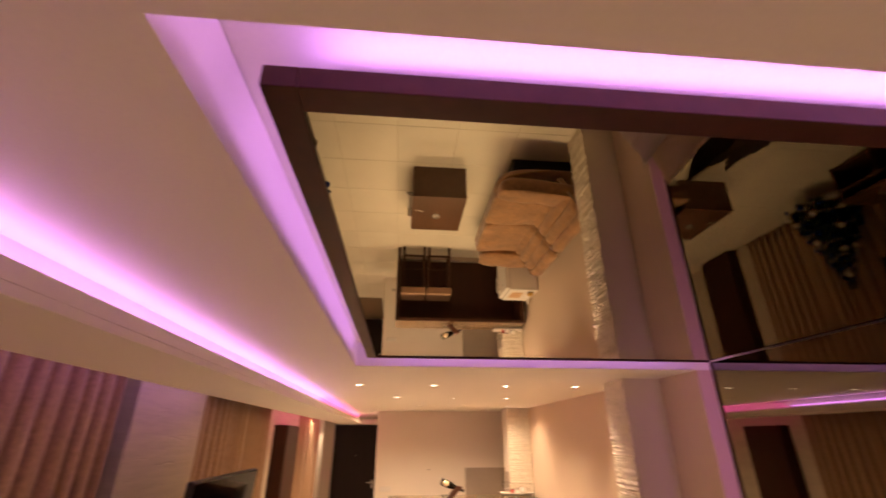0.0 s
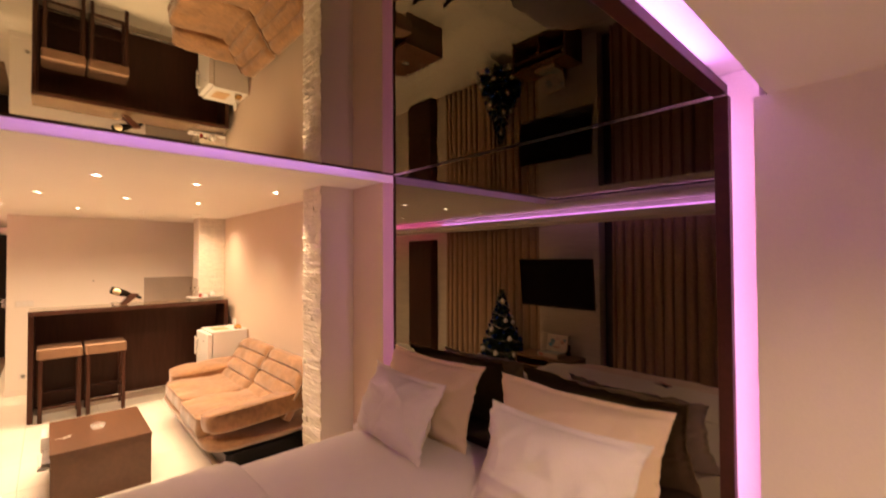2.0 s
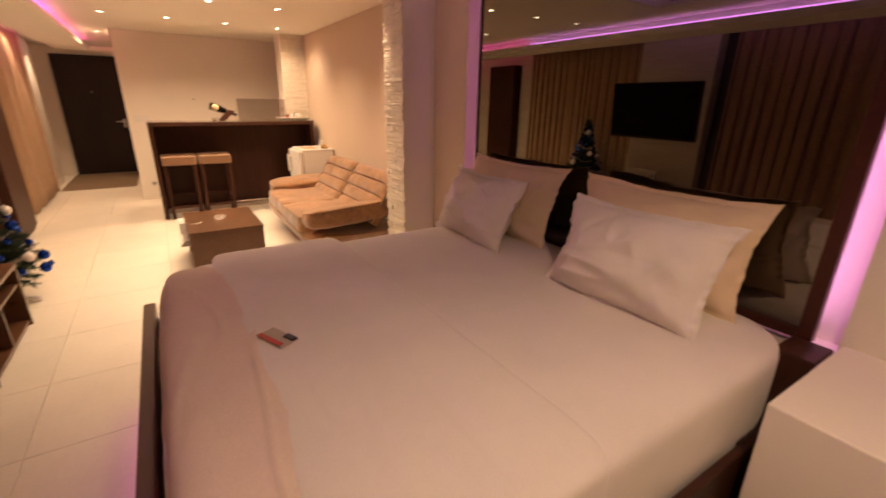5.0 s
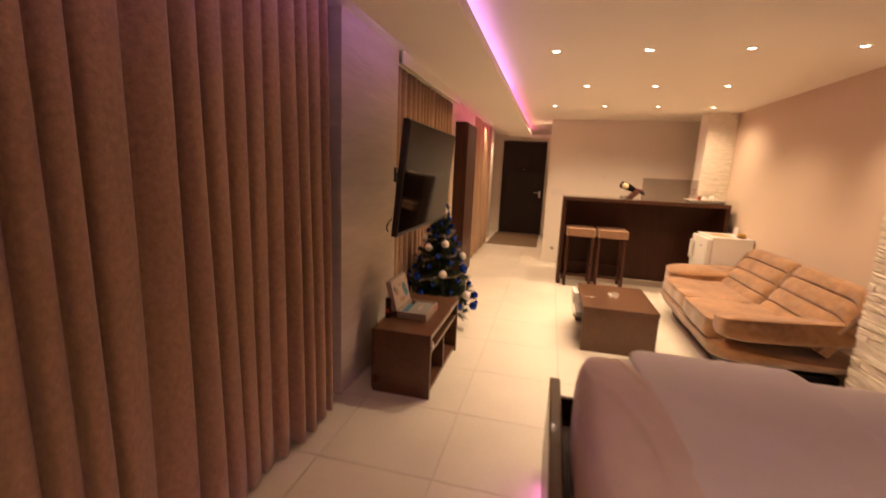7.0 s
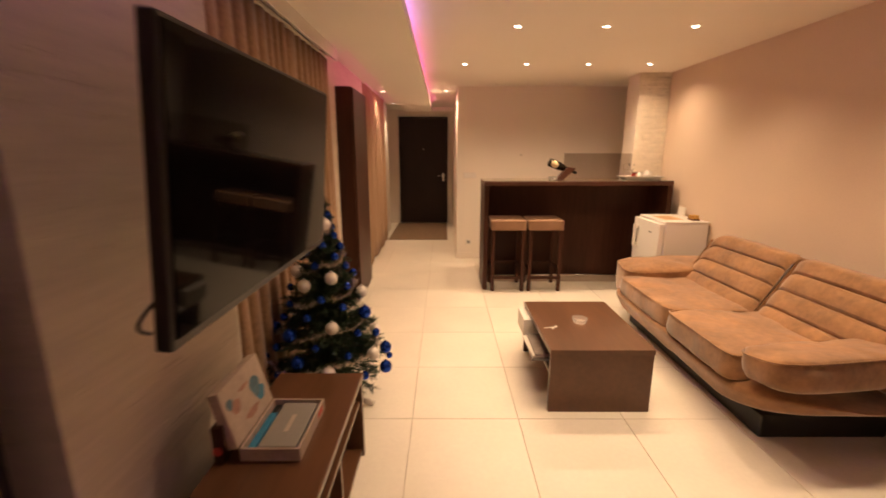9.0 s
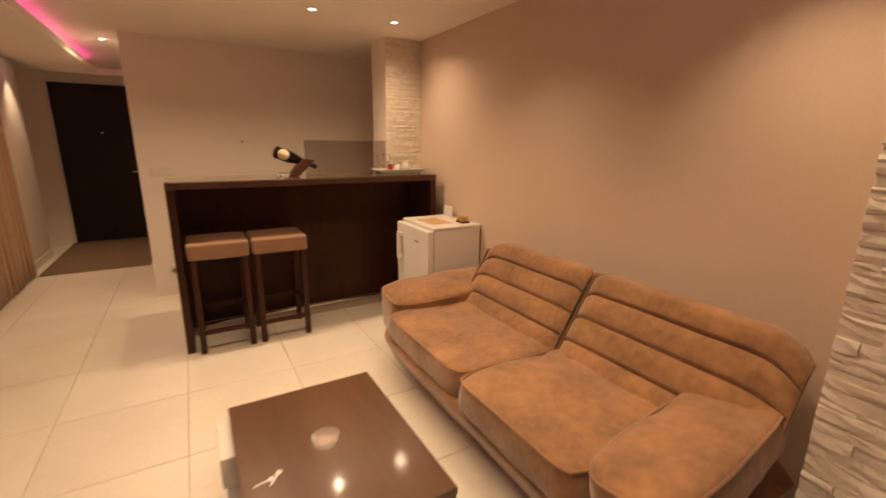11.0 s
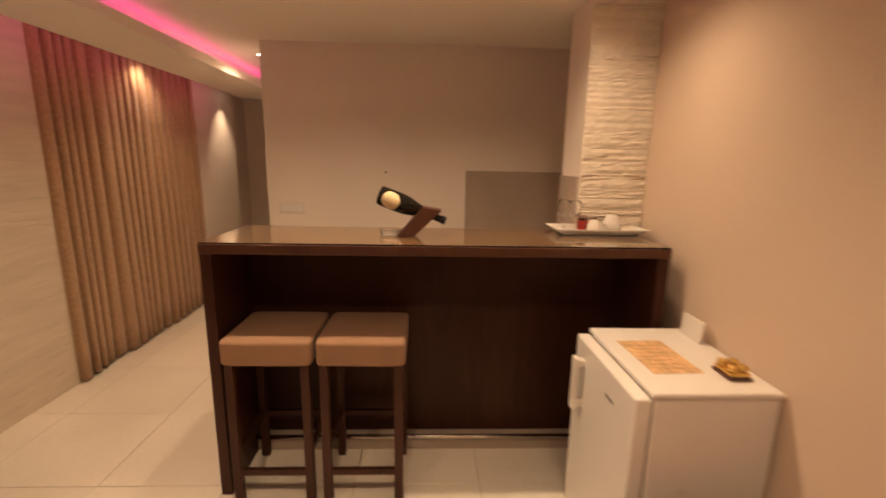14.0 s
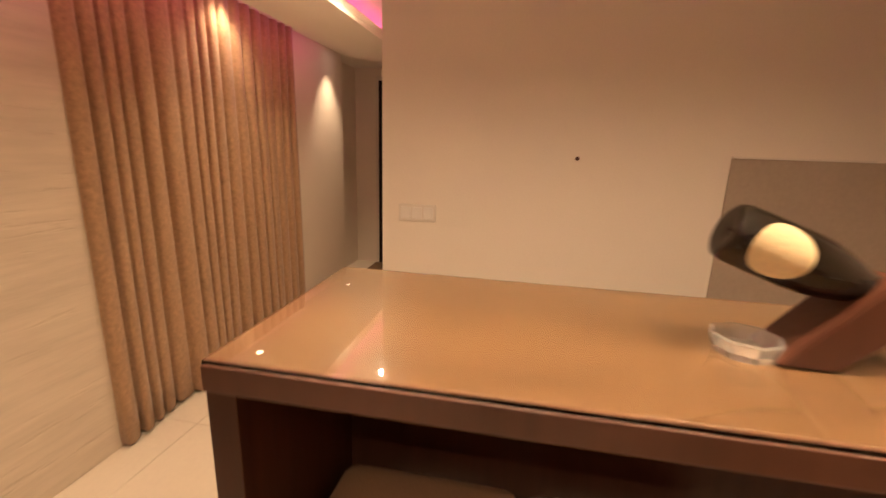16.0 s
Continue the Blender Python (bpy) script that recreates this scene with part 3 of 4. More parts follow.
part("backing", B(PX + 0.25, 2.15, PY0 + 0.25, PY1 - 0.25, PZ + 0.037, CEIL + 0.141), M_BLACKP, cm)
wm = thing("wall_mirror", (2.17, (PY0 + PY1) / 2, 0.62), "tall bronze wall mirror in a dark brown frame behind the bed", "mirror")
part("glass", B(2.157, 2.163, PY0 + FW, PY1 - 0.02, 0.66, PZ), M_MIRROR_D, wm, "bronze mirror glass")
bm = bmesh.new()
box(bm, 2.152, 2.19, PY0, PY0 + FW, 0.62, PZ, bevel=0.002)
box(bm, 2.152, 2.19, PY1 - 0.02, PY1, 0.62, PZ, bevel=0.002)
box(bm, 2.152, 2.19, PY0 + FW, PY1 - 0.02, 0.62, 0.66, bevel=0.002)
part("frame", bm, M_FRAME, wm, "dark brown wooden frame")
part("backing", B(2.192, 2.27, PY0 + 0.25, PY1 - 0.25, 0.62, PZ), M_BLACKP, wm)

# ---- bed ----
bed = thing("bed", (1.1, 1.45, 0), "wide low double bed with a dark platform and white linen", "bed")
bm = bmesh.new()
box(bm, 0.14, 2.14, 0.50, 2.40, 0.10, 0.30, bevel=0.004)
box(bm, 0.20, 2.10, 0.56, 2.34, 0.0, 0.10)
part("platform", bm, M_DARK, bed)
part("footboard", B(0.088, 0.138, 0.47, 2.45, 0.06, 0.475, bevel=0.008), M_BROWN, bed, "dark footboard")
part("side_rail", B(0.14, 2.14, 2.402, 2.43, 0.06, 0.40, bevel=0.006), M_DARK, bed)
part("side_rail", B(0.14, 2.14, 0.47, 0.498, 0.06, 0.40, bevel=0.006), M_DARK, bed)
part("headboard_base", B(1.98, 2.15, 0.44, 0.565, 0.0, 0.63, bevel=0.006), M_DARK, bed, "dark headboard end block")
part("mattress", rumpled(puff(bmesh.new(), (1.15, 1.45, 0.485), (1.96, 1.88, 0.40), e=9, cuts=40), 0.004, 2), M_LINEN, bed, "fitted white sheet", smooth=True)
part("blanket", rumpled(puff(bmesh.new(), (0.345, 1.45, 0.50), (0.35, 1.92, 0.412), e=4.2, cuts=40), 0.010, 4), M_BLANKET, bed, "thick beige blanket folded at the foot", smooth=True)
part("top_sheet", rumpled(puff(bmesh.new(), (0.72, 1.45, 0.502), (0.65, 1.915, 0.402), e=16, cuts=44), 0.0045, 8), M_LINEN, bed, "turned-back white top sheet", smooth=True)


def bed_pillow(x, y, z, w, h, t, tilt, turn, mat, seed, label):
    m = pose(x, y, z, 0, 0, turn) @ pose(0, 0, 0, 90 - tilt, 0, 90)
    ob = part("pillow", pillow(bmesh.new(), w, h, t, m, seed), mat, smooth=True)
    return tagged(ob, label, "pillow", "pillows on the bed")


bed_pillow(2.0, 2.05, 0.885, 0.82, 0.46, 0.24, -20, 0, M_CREAMP, 1, "plump cream pillow leaning on the mirror")
bed_pillow(2.0, 1.09, 0.885, 0.82, 0.46, 0.25, -20, 1, M_CREAMP, 2, "plump cream pillow with a bent corner")
bed_pillow(1.765, 2.02, 0.855, 0.66, 0.42, 0.23, -25, -4, M_LINEN, 3, "white pillow leaning on a cream pillow")
bed_pillow(1.755, 1.02, 0.852, 0.68, 0.43, 0.24, -26, 2, M_LINEN, 4, "creased white pillow leaning on a cream pillow")
leaf = thing("leaflet", (0.50, 1.37, 0.705), "small red and white leaflet with a dark sachet on the bed", "leaflet")
TURN_L = pose(0.50, 1.37, 0.712, 0, 2, -64)
bm = B(-0.06, 0.06, -0.032, 0.032, 0, 0.002)
bm.transform(TURN_L)
part("card", bm, M_GREYP, leaf)
bm = B(-0.06, 0.045, -0.032, -0.014, 0.0025, 0.004)
bm.transform(TURN_L)
part("red_band", bm, M_RED, leaf, "red printed band")
bm = B(0.015, 0.06, 0.008, 0.03, 0.0025, 0.009, bevel=0.003)
bm.transform(TURN_L)
part("sachet", bm, M_BLACKP, leaf, "dark sachet")

# ---- television corner ----
tv = thing("television", (-0.77, 3.12, 1.07), "flat black widescreen television on a swing-out wall arm", "television")
TILT = pose(-0.755, 3.12, 1.055, 0, 5, 0)
bm = B(-0.035, 0, -0.525, 0.53, 0, 0.615, bevel=0.006)
bm.transform(TILT)
part("body", bm, M_BLACKP, tv)
bm = B(-0.001, 0.004, -0.513, 0.518, 0.025, 0.603)
bm.transform(TILT)
part("screen", bm, M_BLACK, tv, "glossy black screen")
bm = bmesh.new()
box(bm, -0.83, -0.765, 3.15, 3.5, 1.25, 1.5, bevel=0.004)
box(bm, -1.135, -0.83, 3.6, 3.63, 1.35, 1.38, bevel=0.004)
box(bm, -0.83, -0.80, 3.5, 3.63, 1.35, 1.38, bevel=0.004)
box(bm, -1.15, -1.135, 3.585, 3.64, 1.31, 1.42, bevel=0.003)
part("wall_arm", bm, M_BLACKP, tv)
bm = bmesh.new()
hang = [Vector((-0.80 - 0.02 * s, 2.635 - 0.045 * math.sin(math.pi * s), 1.15 - 0.07 * s)) for s in (0, 0.15, 0.3, 0.45, 0.6, 0.75, 0.9, 1.0)]
for p, q in zip(hang, hang[1:]):
    tube(bm, p, q, 0.004, n=6)
part("cable", bm, M_BLACKP, tv, "thin black hanging cable")

st = thing("tv_bench", (-0.80, 3.26, 0), "low dark brown television bench with open shelves", "bench")
part("top", B(-1.00, -0.61, 2.85, 3.67, 0.40, 0.425, bevel=0.003), M_BROWN, st)
part("side_panel", B(-0.99, -0.615, 2.855, 2.88, 0.0, 0.40, bevel=0.002), M_BROWN, st)
part("side_panel", B(-0.99, -0.615, 3.64, 3.665, 0.0, 0.40, bevel=0.002), M_BROWN, st)
part("divider", B(-0.99, -0.625, 3.25, 3.27, 0.04, 0.28, bevel=0.002), M_BROWN, st)
part("shelf", B(-0.99, -0.625, 2.88, 3.64, 0.28, 0.298, bevel=0.002), M_BROWN, st)
part("shelf", B(-0.99, -0.625, 2.88, 3.64, 0.02, 0.04, bevel=0.002), M_BROWN, st)
part("back_panel", B(-0.998, -0.99, 2.855, 3.665, 0.02, 0.40), M_DARK, st)
# thin added strip that stands for the highlight on the front bevel
part("edge_highlight", B(-0.6148, -0.6128, 2.855, 2.88, 0.0, 0.40), M_STAND, st, "red-brown strip standing for the bevel highlight")
part("catch", B(-0.63, -0.605, 2.882, 2.905, 0.335, 0.375, bevel=0.003), M_WPLAST, st, "small white plastic catch")

# ---- coffee table ----
ct = thing("coffee_table", (0.643, 4.4, 0), "low brown glossy coffee table with open side shelf", "table")
part("top", B(0.354, 0.932, 4.0, 4.79, 0.352, 0.38, bevel=0.002), M_BROWN, ct)
part("end_panel", B(0.358, 0.928, 4.004, 4.03, 0, 0.352, bevel=0.002), M_BROWN, ct)
part("end_panel", B(0.358, 0.928, 4.76, 4.786, 0, 0.352, bevel=0.002), M_BROWN, ct)
part("shelf", B(0.37, 0.92, 4.03, 4.76, 0.205, 0.225, bevel=0.002), M_BROWN, ct)
part("centre_panel", B(0.64, 0.66, 4.03, 4.76, 0.225, 0.352), M_BROWN, ct)

# ---- sofa ----
sofa = thing("sofa", (1.68, 4.55, 0), "tan suede two-seat sofa with ribbed back and low arms", "sofa")
part("plinth", B(1.39, 2.05, 3.78, 5.36, 0, 0.13, bevel=0.01), M_BLACKP, sofa, "black plinth")


def sofa_base(y0, y1, seed):
    """The boat-shaped upholstered base: its underside and front sweep up and in at both ends."""
    bm = bmesh.new()
    n, m, rings = 64, 40, []
    for i in range(n + 1):
        t = -math.cos(math.pi * i / n)
        y = (y0 + y1) / 2 + (y1 - y0) / 2 * t
        near = abs(t)
        front = 1.185 + 0.42 * max(0.0, (near - 0.62) / 0.38) ** 2.6
        low = 0.118 + 0.17 * max(0.0, (near - 0.50) / 0.50) ** 2.0
        high = 0.325
        rear = 2.10 - 0.14 * max(0.0, (near - 0.8) / 0.2) ** 2
        cx, hx, cz, hz = (front + rear) / 2, (rear - front) / 2, (low + high) / 2, (high - low) / 2
        k = max(0.02, 1 - near ** 14) ** 0.5
        ring = []
        for j in range(m):
            a = math.tau * j / m
            c, d = math.cos(a), math.sin(a)
            r = 1 / (abs(c) ** 5 + abs(d) ** 5) ** 0.2
            p = Vector((cx + hx * c * r, y, cz + hz * d * r * k))
            p.x += (0.05 * (1 - d) if c < 0 else 0.0) * min(1.0, abs(c) * 1.5)
            p += Vector((1, 0, 1)) * 0.006 * noise.noise(p * 5 + Vector((seed, 0, 0)))
            ring.append(bm.verts.new(p))
        rings.append(ring)
    for p, q in zip(rings, rings[1:]):
        for j in range(m):
            bm.faces.new((p[j], p[(j + 1) % m], q[(j + 1) % m], q[j]))
    bm.faces.new(rings[0][::-1])
    bm.faces.new(rings[-1])
    bmesh.ops.recalc_face_normals(bm, faces=bm.faces)
    return bm


part("base", sofa_base(3.515, 5.58, 2), M_SUEDE, sofa, smooth=True)
CUSHIONS = (("seat_cushion", (1.585, 4.87, 0.36), (0.73, 0.80, 0.145), (0, 1, 0), 0.0, 3), ("seat_cushion", (1.565, 4.125, 0.37), (0.75, 0.66, 0.145), (0, 1, 0), 0.0, 5),
            ("arm", (1.69, 5.405, 0.375), (0.78, 0.37, 0.27), (6, -3, -4), 0.04, 6), ("arm", (1.615, 3.665, 0.468), (0.86, 0.31, 0.15), (-10, -2, 5), -0.05, 7))
for name, at, size, rot, taper, seed in CUSHIONS:
    part(name, cushion(bmesh.new(), at, size, rot, {6: 5.0, 7: 3.6}.get(seed, 12.0), taper, 0.22 if name == "arm" else 0.16, seed, seed == 7), M_SUEDE, sofa, smooth=True)


def ribbed_back(y0, y1, outer, seed):
    """A leaning back cushion: four bands parted by stitched grooves, with rounded ends."""
    bm = bmesh.new()
    nu, nv = 48, 112
    low, up = Vector((1.73, 0, 0.40)), Vector((0.275, 0, 0.425))
    out = Vector((-up.z, 0, up.x)).normalized()
    rows = []
    for i in range(nu + 1):
        u = 0.5 - 0.5 * math.cos(math.pi * i / nu)
        y = y0 + (y1 - y0) * u
        e = abs(2 * u - 1)
        thick = max(0.01, (1 - e ** 16)) ** 0.5
        swell = 0.035 * (1 - e ** 10)
        far = u if outer > 0 else 1 - u
        high = 1.0 - 0.18 * max(0.0, (far - 0.80) / 0.20) ** 2.4 - 0.05 * max(0.0, (0.06 - far) / 0.06)
        row = []
        for k in range(nv):
            if k < 92:
                s = k / 91
                d = 0.012 * math.sin(math.pi * min(1, (s * 4) % 1.0)) if 0 < s < 1 else 0
                for gq in (0.25, 0.5, 0.75):
                    d -= 0.030 * math.exp(-((s - gq) / 0.010) ** 2)
                d += 0.006 * noise.noise(Vector((y * 9, s * 6, seed)))
                d -= 0.05 * max(0.0, (s - 0.9) / 0.1) ** 2
                p = low + up * (s * high) + out * (d * thick + swell - 0.035)
            else:
                s = 1 - (k - 92) / (nv - 93)
                p = low + up * (s * high) - out * (0.13 * thick * (1 - 0.55 * max(0.0, (s - 0.85) / 0.15)))
            row.append(bm.verts.new((min(p.x, 2.165), y, p.z)))
        rows.append(row)
    for a, b in zip(rows, rows[1:]):
        for k in range(nv):
            bm.faces.new((a[k], b[k], b[(k + 1) % nv], a[(k + 1) % nv]))
    bm.faces.new(rows[0])
    bm.faces.new(rows[-1][::-1])
    bmesh.ops.recalc_face_normals(bm, faces=bm.faces)
    return bm


def seam_loop(center, size, rot, taper, e=7.0):
    """Piping along the upper edge of a boxed cushion."""
    m = Matrix.Translation(center) @ Euler([radians(a) for a in rot]).to_matrix().to_4x4()
    pts = []
    for i in range(72):
        a = 2 * math.pi * i / 72
        cx, sy = math.cos(a), math.sin(a)
        k = 0.985 / (abs(cx) ** e + abs(sy) ** e) ** (1 / e)
        pts.append(m @ Vector((cx * k * size[0] / 2, sy * k * size[1] / 2 * (1 + taper * cx * k), 0.93 * size[2] / 2)))
    bm = bmesh.new()
    for p, q in zip(pts, pts[1:] + pts[:1]):
        tube(bm, p, q, 0.005, n=6)
    return bm


for name, at, size, rot, taper, seed in CUSHIONS:
    part("piping", seam_loop(at, size, rot, taper, {6: 5.0, 7: 3.6}.get(seed, 12.0)), M_SUEDE, sofa, "stitched piping")
part("back_cushion", ribbed_back(4.462, 5.28, 1, 1), M_SUEDE, sofa, "ribbed leaning back cushion", smooth=True)
part("back_cushion", ribbed_back(3.54, 4.440, -1, 2), M_SUEDE, sofa, "ribbed leaning back cushion", smooth=True)

# ---- bar ----
bar = thing("bar_counter", (1.13, 6.45, 0), "dark wenge bar counter with a glossy brown wooden top", "bar")
part("worktop", B(0.182, 2.10, 6.2325, 6.69, 1.108, 1.148, bevel=0.003), M_BARTOP, bar, "mid-brown wooden top")
# brown edge, its colour darkened further for the shade on the front face
part("edge_board", B(0.182, 2.10, 6.2185, 6.232, 1.108, 1.148, bevel=0.002), M_STAND, bar, "dark brown front edge with shade in its colour")
pane = part("glass_sheet", B(0.184, 2.098, 6.2195, 6.687, 1.1486, 1.155, bevel=0.0008, seg=1), M_PANE, bar, "clear glass sheet with a green edge")
pane.visible_shadow = False
part("side_panel", B(0.184, 0.23, 6.222, 6.688, 0, 1.107, bevel=0.002), M_DARK, bar)
part("side_panel", B(2.05, 2.098, 6.222, 6.688, 0, 1.107, bevel=0.002), M_DARK, bar)
part("front_panel", B(0.23, 2.05, 6.60, 6.62, 0.0, 1.107), M_DARK, bar)
rail = tube(bmesh.new(), (0.23, 6.515, 0.085), (2.05, 6.515, 0.085), 0.011)
part("foot_rail", rail, M_CHROME, bar, "thin chrome foot rail", smooth=True)
part("plinth", B(0.23, 2.05, 6.53, 6.60, 0.0, 0.07, bevel=0.003), M_GREYP, bar, "greyish plinth board")


def stool(x0, x1):
    ob = thing("bar_stool", ((x0 + x1) / 2, 6.34, 0), "dark wooden bar stool with a beige padded seat", "stool", "stools at the bar")
    part("seat", puff(bmesh.new(), ((x0 + x1) / 2, 6.345, 0.706), (x1 - x0, 0.375, 0.108), e=16, cuts=14, bulge=0.08, wrinkle=0.003), M_SEAT, ob, "beige fabric seat pad", smooth=True)
    legs = [(x0 + 0.03, 6.19), (x1 - 0.03, 6.19), (x0 + 0.03, 6.50), (x1 - 0.03, 6.50)]
    for x, y in legs:
        part("leg", B(x - 0.018, x + 0.018, y - 0.018, y + 0.018, 0, 0.655, bevel=0.003), M_DARK, ob)
    part("rail", B(x0 + 0.048, x1 - 0.048, 6.18, 6.2, 0.13, 0.16, bevel=0.002), M_DARK, ob)
    part("rail", B(x0 + 0.048, x1 - 0.048, 6.49, 6.51, 0.22, 0.25, bevel=0.002), M_DARK, ob)
    part("rail", B(x0 + 0.02, x0 + 0.04, 6.208, 6.482, 0.22, 0.25, bevel=0.002), M_DARK, ob)
    part("rail", B(x1 - 0.04, x1 - 0.02, 6.208, 6.482, 0.22, 0.25, bevel=0.002), M_DARK, ob)
    return ob


stool(0.252, 0.622)
stool(0.638, 1.008)

# ---- fridge ----
fr = thing("mini_fridge", (1.95, 5.91, 0), "small white refrigerator between the bar and the sofa", "refrigerator")
part("body", B(1.775, 2.165, 5.66, 6.17, 0.02, 0.805, bevel=0.006), M_WHITE, fr)
part("top", B(1.765, 2.168, 5.655, 6.175, 0.805, 0.825, bevel=0.006), M_WHITE, fr)
part("door", B(1.716, 1.768, 5.66, 6.17, 0.03, 0.803, bevel=0.008), M_WHITE, fr)
bm = bmesh.new()
box(bm, 1.676, 1.69, 6.06, 6.10, 0.52, 0.74, bevel=0.004)
box(bm, 1.688, 1.717, 6.065, 6.095, 0.53, 0.56, bevel=0.003)
box(bm, 1.688, 1.717, 6.065, 6.095, 0.70, 0.73, bevel=0.003)
part("handle", bm, M_WPLAST, fr, "pale bar handle")

# ---- back wall panel ----
pan = part("splash_panel", B(1.364, 2.17, YB - 0.012, YB, 0.7, 1.425, bevel=0.002), M_GREYP)
tagged(pan, "grey-brown splash panel on the wall behind the bar", "panel")


part("edge_trim", B(1.364, 1.84, YB - 0.014, YB, 1.4255, 1.432, bevel=0.001), M_WPLAST, pan, "thin pale edge trim")
column_panel = part("splash_panel", B(1.838, 1.85, 6.68, 6.965, 0.9, 1.425, bevel=0.002), M_GREYP)
tagged(column_panel, "grey-brown splash panel on the side of the pillar", "panel")


# ---- things on the bar ----
bot = thing("wine_bottle", (1.0, 6.44, 1.29), "dark champagne bottle with a round cream label in a stand", "bottle")
BA, BB = Vector((0.874, 6.44, 1.338)), Vector((1.172, 6.44, 1.224))
bax = (BB - BA).normalized()
BM = Matrix.Translation(BA) @ Matrix((Vector((0, -1, 0)).cross(bax), Vector((0, -1, 0)), bax)).transposed().to_4x4()
part("glass_body", lathe(bmesh.new(), [(0.0, 0.012), (0.03, 0.0), (0.040, 0.004), (0.044, 0.014), (0.0445, 0.10), (0.043, 0.125), (0.037, 0.155), (0.027, 0.19), (0.019, 0.225), (0.0155, 0.25), (0.0155, 0.262)], BM, 32), M_BOTTLE, bot, smooth=True)
part("foil_neck", lathe(bmesh.new(), [(0.0156, 0.248), (0.0163, 0.25), (0.0165, 0.30), (0.0185, 0.302), (0.0185, 0.316), (0.014, 0.32), (0.0, 0.32)], BM, 24), M_BLACKP, bot, "black foil capsule", smooth=True)
bm = bmesh.new()
n = 14
g = {}
for i in range(n + 1):
    for j in range(n + 1):
        u, v = 2 * i / n - 1, 2 * j / n - 1
        k = math.sqrt(max(0.0, 1 - v * v / 2)), math.sqrt(max(0.0, 1 - u * u / 2))
        ang, zz = 0.95 * u * k[0], 0.060 + 0.040 * v * k[1]
        g[i, j] = bm.verts.new(BM @ Vector((0.0452 * math.sin(ang), 0.0452 * math.cos(ang), zz)))
for i in range(n):
    for j in range(n):
        bm.faces.new((g[i, j], g[i, j + 1], g[i + 1, j + 1], g[i + 1, j]))
part("label", bm, M_LABEL, bot, "round cream paper label", smooth=True)
stand = bmesh.new()
vs = []
for y in (6.395, 6.485):
    vs.append([stand.verts.new(p) for p in ((0.955, y, 1.1555), (1.03, y, 1.1555), (1.155, y, 1.275), (1.068, y, 1.287))])
for i in range(4):
    stand.faces.new((vs[0][i], vs[0][(i + 1) % 4], vs[1][(i + 1) % 4], vs[1][i]))
stand.faces.new(vs[0][::-1])
stand.faces.new(vs[1])
bmesh.ops.recalc_face_normals(stand, faces=stand.faces)
bmesh.ops.bevel(stand, geom=stand.edges[:], offset=0.003, segments=2, affect="EDGES")
tagged(part("bottle_stand", stand, M_STAND), "slanting red-brown wooden bottle stand on the bar", "stand")


def ashtray(x, y, z, r, label):
    prof = [(0.0, 0.0), (r * 0.8, 0.0), (r, r * 0.55), (r * 0.93, r * 0.6), (r * 0.7, r * 0.2), (0.0, r * 0.16)]
    bm = lathe(bmesh.new(), prof, Matrix.Translation((x, y, z)), 16)
    for i, v in enumerate(bm.verts):
        if i % 2:
            v.co.x, v.co.y = x + (v.co.x - x) * 0.93, y + (v.co.y - y) * 0.93
    ob = part("ashtray", bm, M_CUT)
    ob.visible_shadow = False
    return tagged(ob, label, "ashtray", "glass ashtrays")


ashtray(0.925, 6.43, 1.1552, 0.05, "small faceted clear glass ashtray on the bar")
ashtray(0.634, 4.40, 0.3802, 0.05, "small faceted clear glass ashtray on the coffee table")

tray = bmesh.new()
TX, TY = 1.915, 6.58
for z, w, d in ((1.1555, 0.33, 0.13), (1.1555, 0.35, 0.14), (1.182, 0.44, 0.20), (1.187, 0.44, 0.20), (1.164, 0.34, 0.13)):
    for sx, sy in ((-1, -1), (1, -1), (1, 1), (-1, 1)):
        tray.verts.new((TX + sx * w / 2, TY + sy * d / 2, z))
tray.verts.ensure_lookup_table()
tv_ = tray.verts
for k in range(4):
    for i in range(4):
        tray.faces.new((tv_[4 * k + i], tv_[4 * k + (i + 1) % 4], tv_[4 * k + 4 + (i + 1) % 4], tv_[4 * k + 4 + i]))
tray.faces.new((tv_[3], tv_[2], tv_[1], tv_[0]))
tray.faces.new((tv_[16], tv_[17], tv_[18], tv_[19]))
tagged(part("tray", tray, M_PORC), "white rectangular porcelain tray on the bar", "tray")


def wine_glass(x, y, z):
    prof = [(0.026, 0), (0.026, 0.002), (0.004, 0.006), (0.0035, 0.06), (0.012, 0.07), (0.028, 0.09), (0.031, 0.12), (0.025, 0.15), (0.0235, 0.15), (0.029, 0.12), (0.026, 0.092), (0.0, 0.074)]
    return tagged(part("wine_glass", lathe(bmesh.new(), prof, Matrix.Translation((x, y, z)), 20), M_GLASS, smooth=True), "clear stemmed wine glass on the tray", "glass", "glasses on the tray")


def cup(x, y, z, r, h):
    ob = thing("cup", (x, y, z), "white porcelain cup turned upside down on the tray", "cup", "cups on the tray")
    part("bowl", lathe(bmesh.new(), [(0.0, h), (r * 0.55, h), (r * 0.6, h * 0.95), (r * 0.95, h * 0.45), (r, 0.0), (0.0, 0.0)], Matrix.Translation((x, y, z)), 24), M_PORC, ob, smooth=True)
    bm = bmesh.new()
    for k in range(6):
        a0, a1 = math.pi * k / 6, math.pi * (k + 1) / 6
        p = [(x + r * 0.8 + 0.016 * math.sin(a), y, z + h * 0.5 + 0.018 * math.cos(a)) for a in (a0, a1)]
        tube(bm, p[0], p[1], 0.003, n=6)
    part("handle", bm, M_PORC, ob)
    return ob


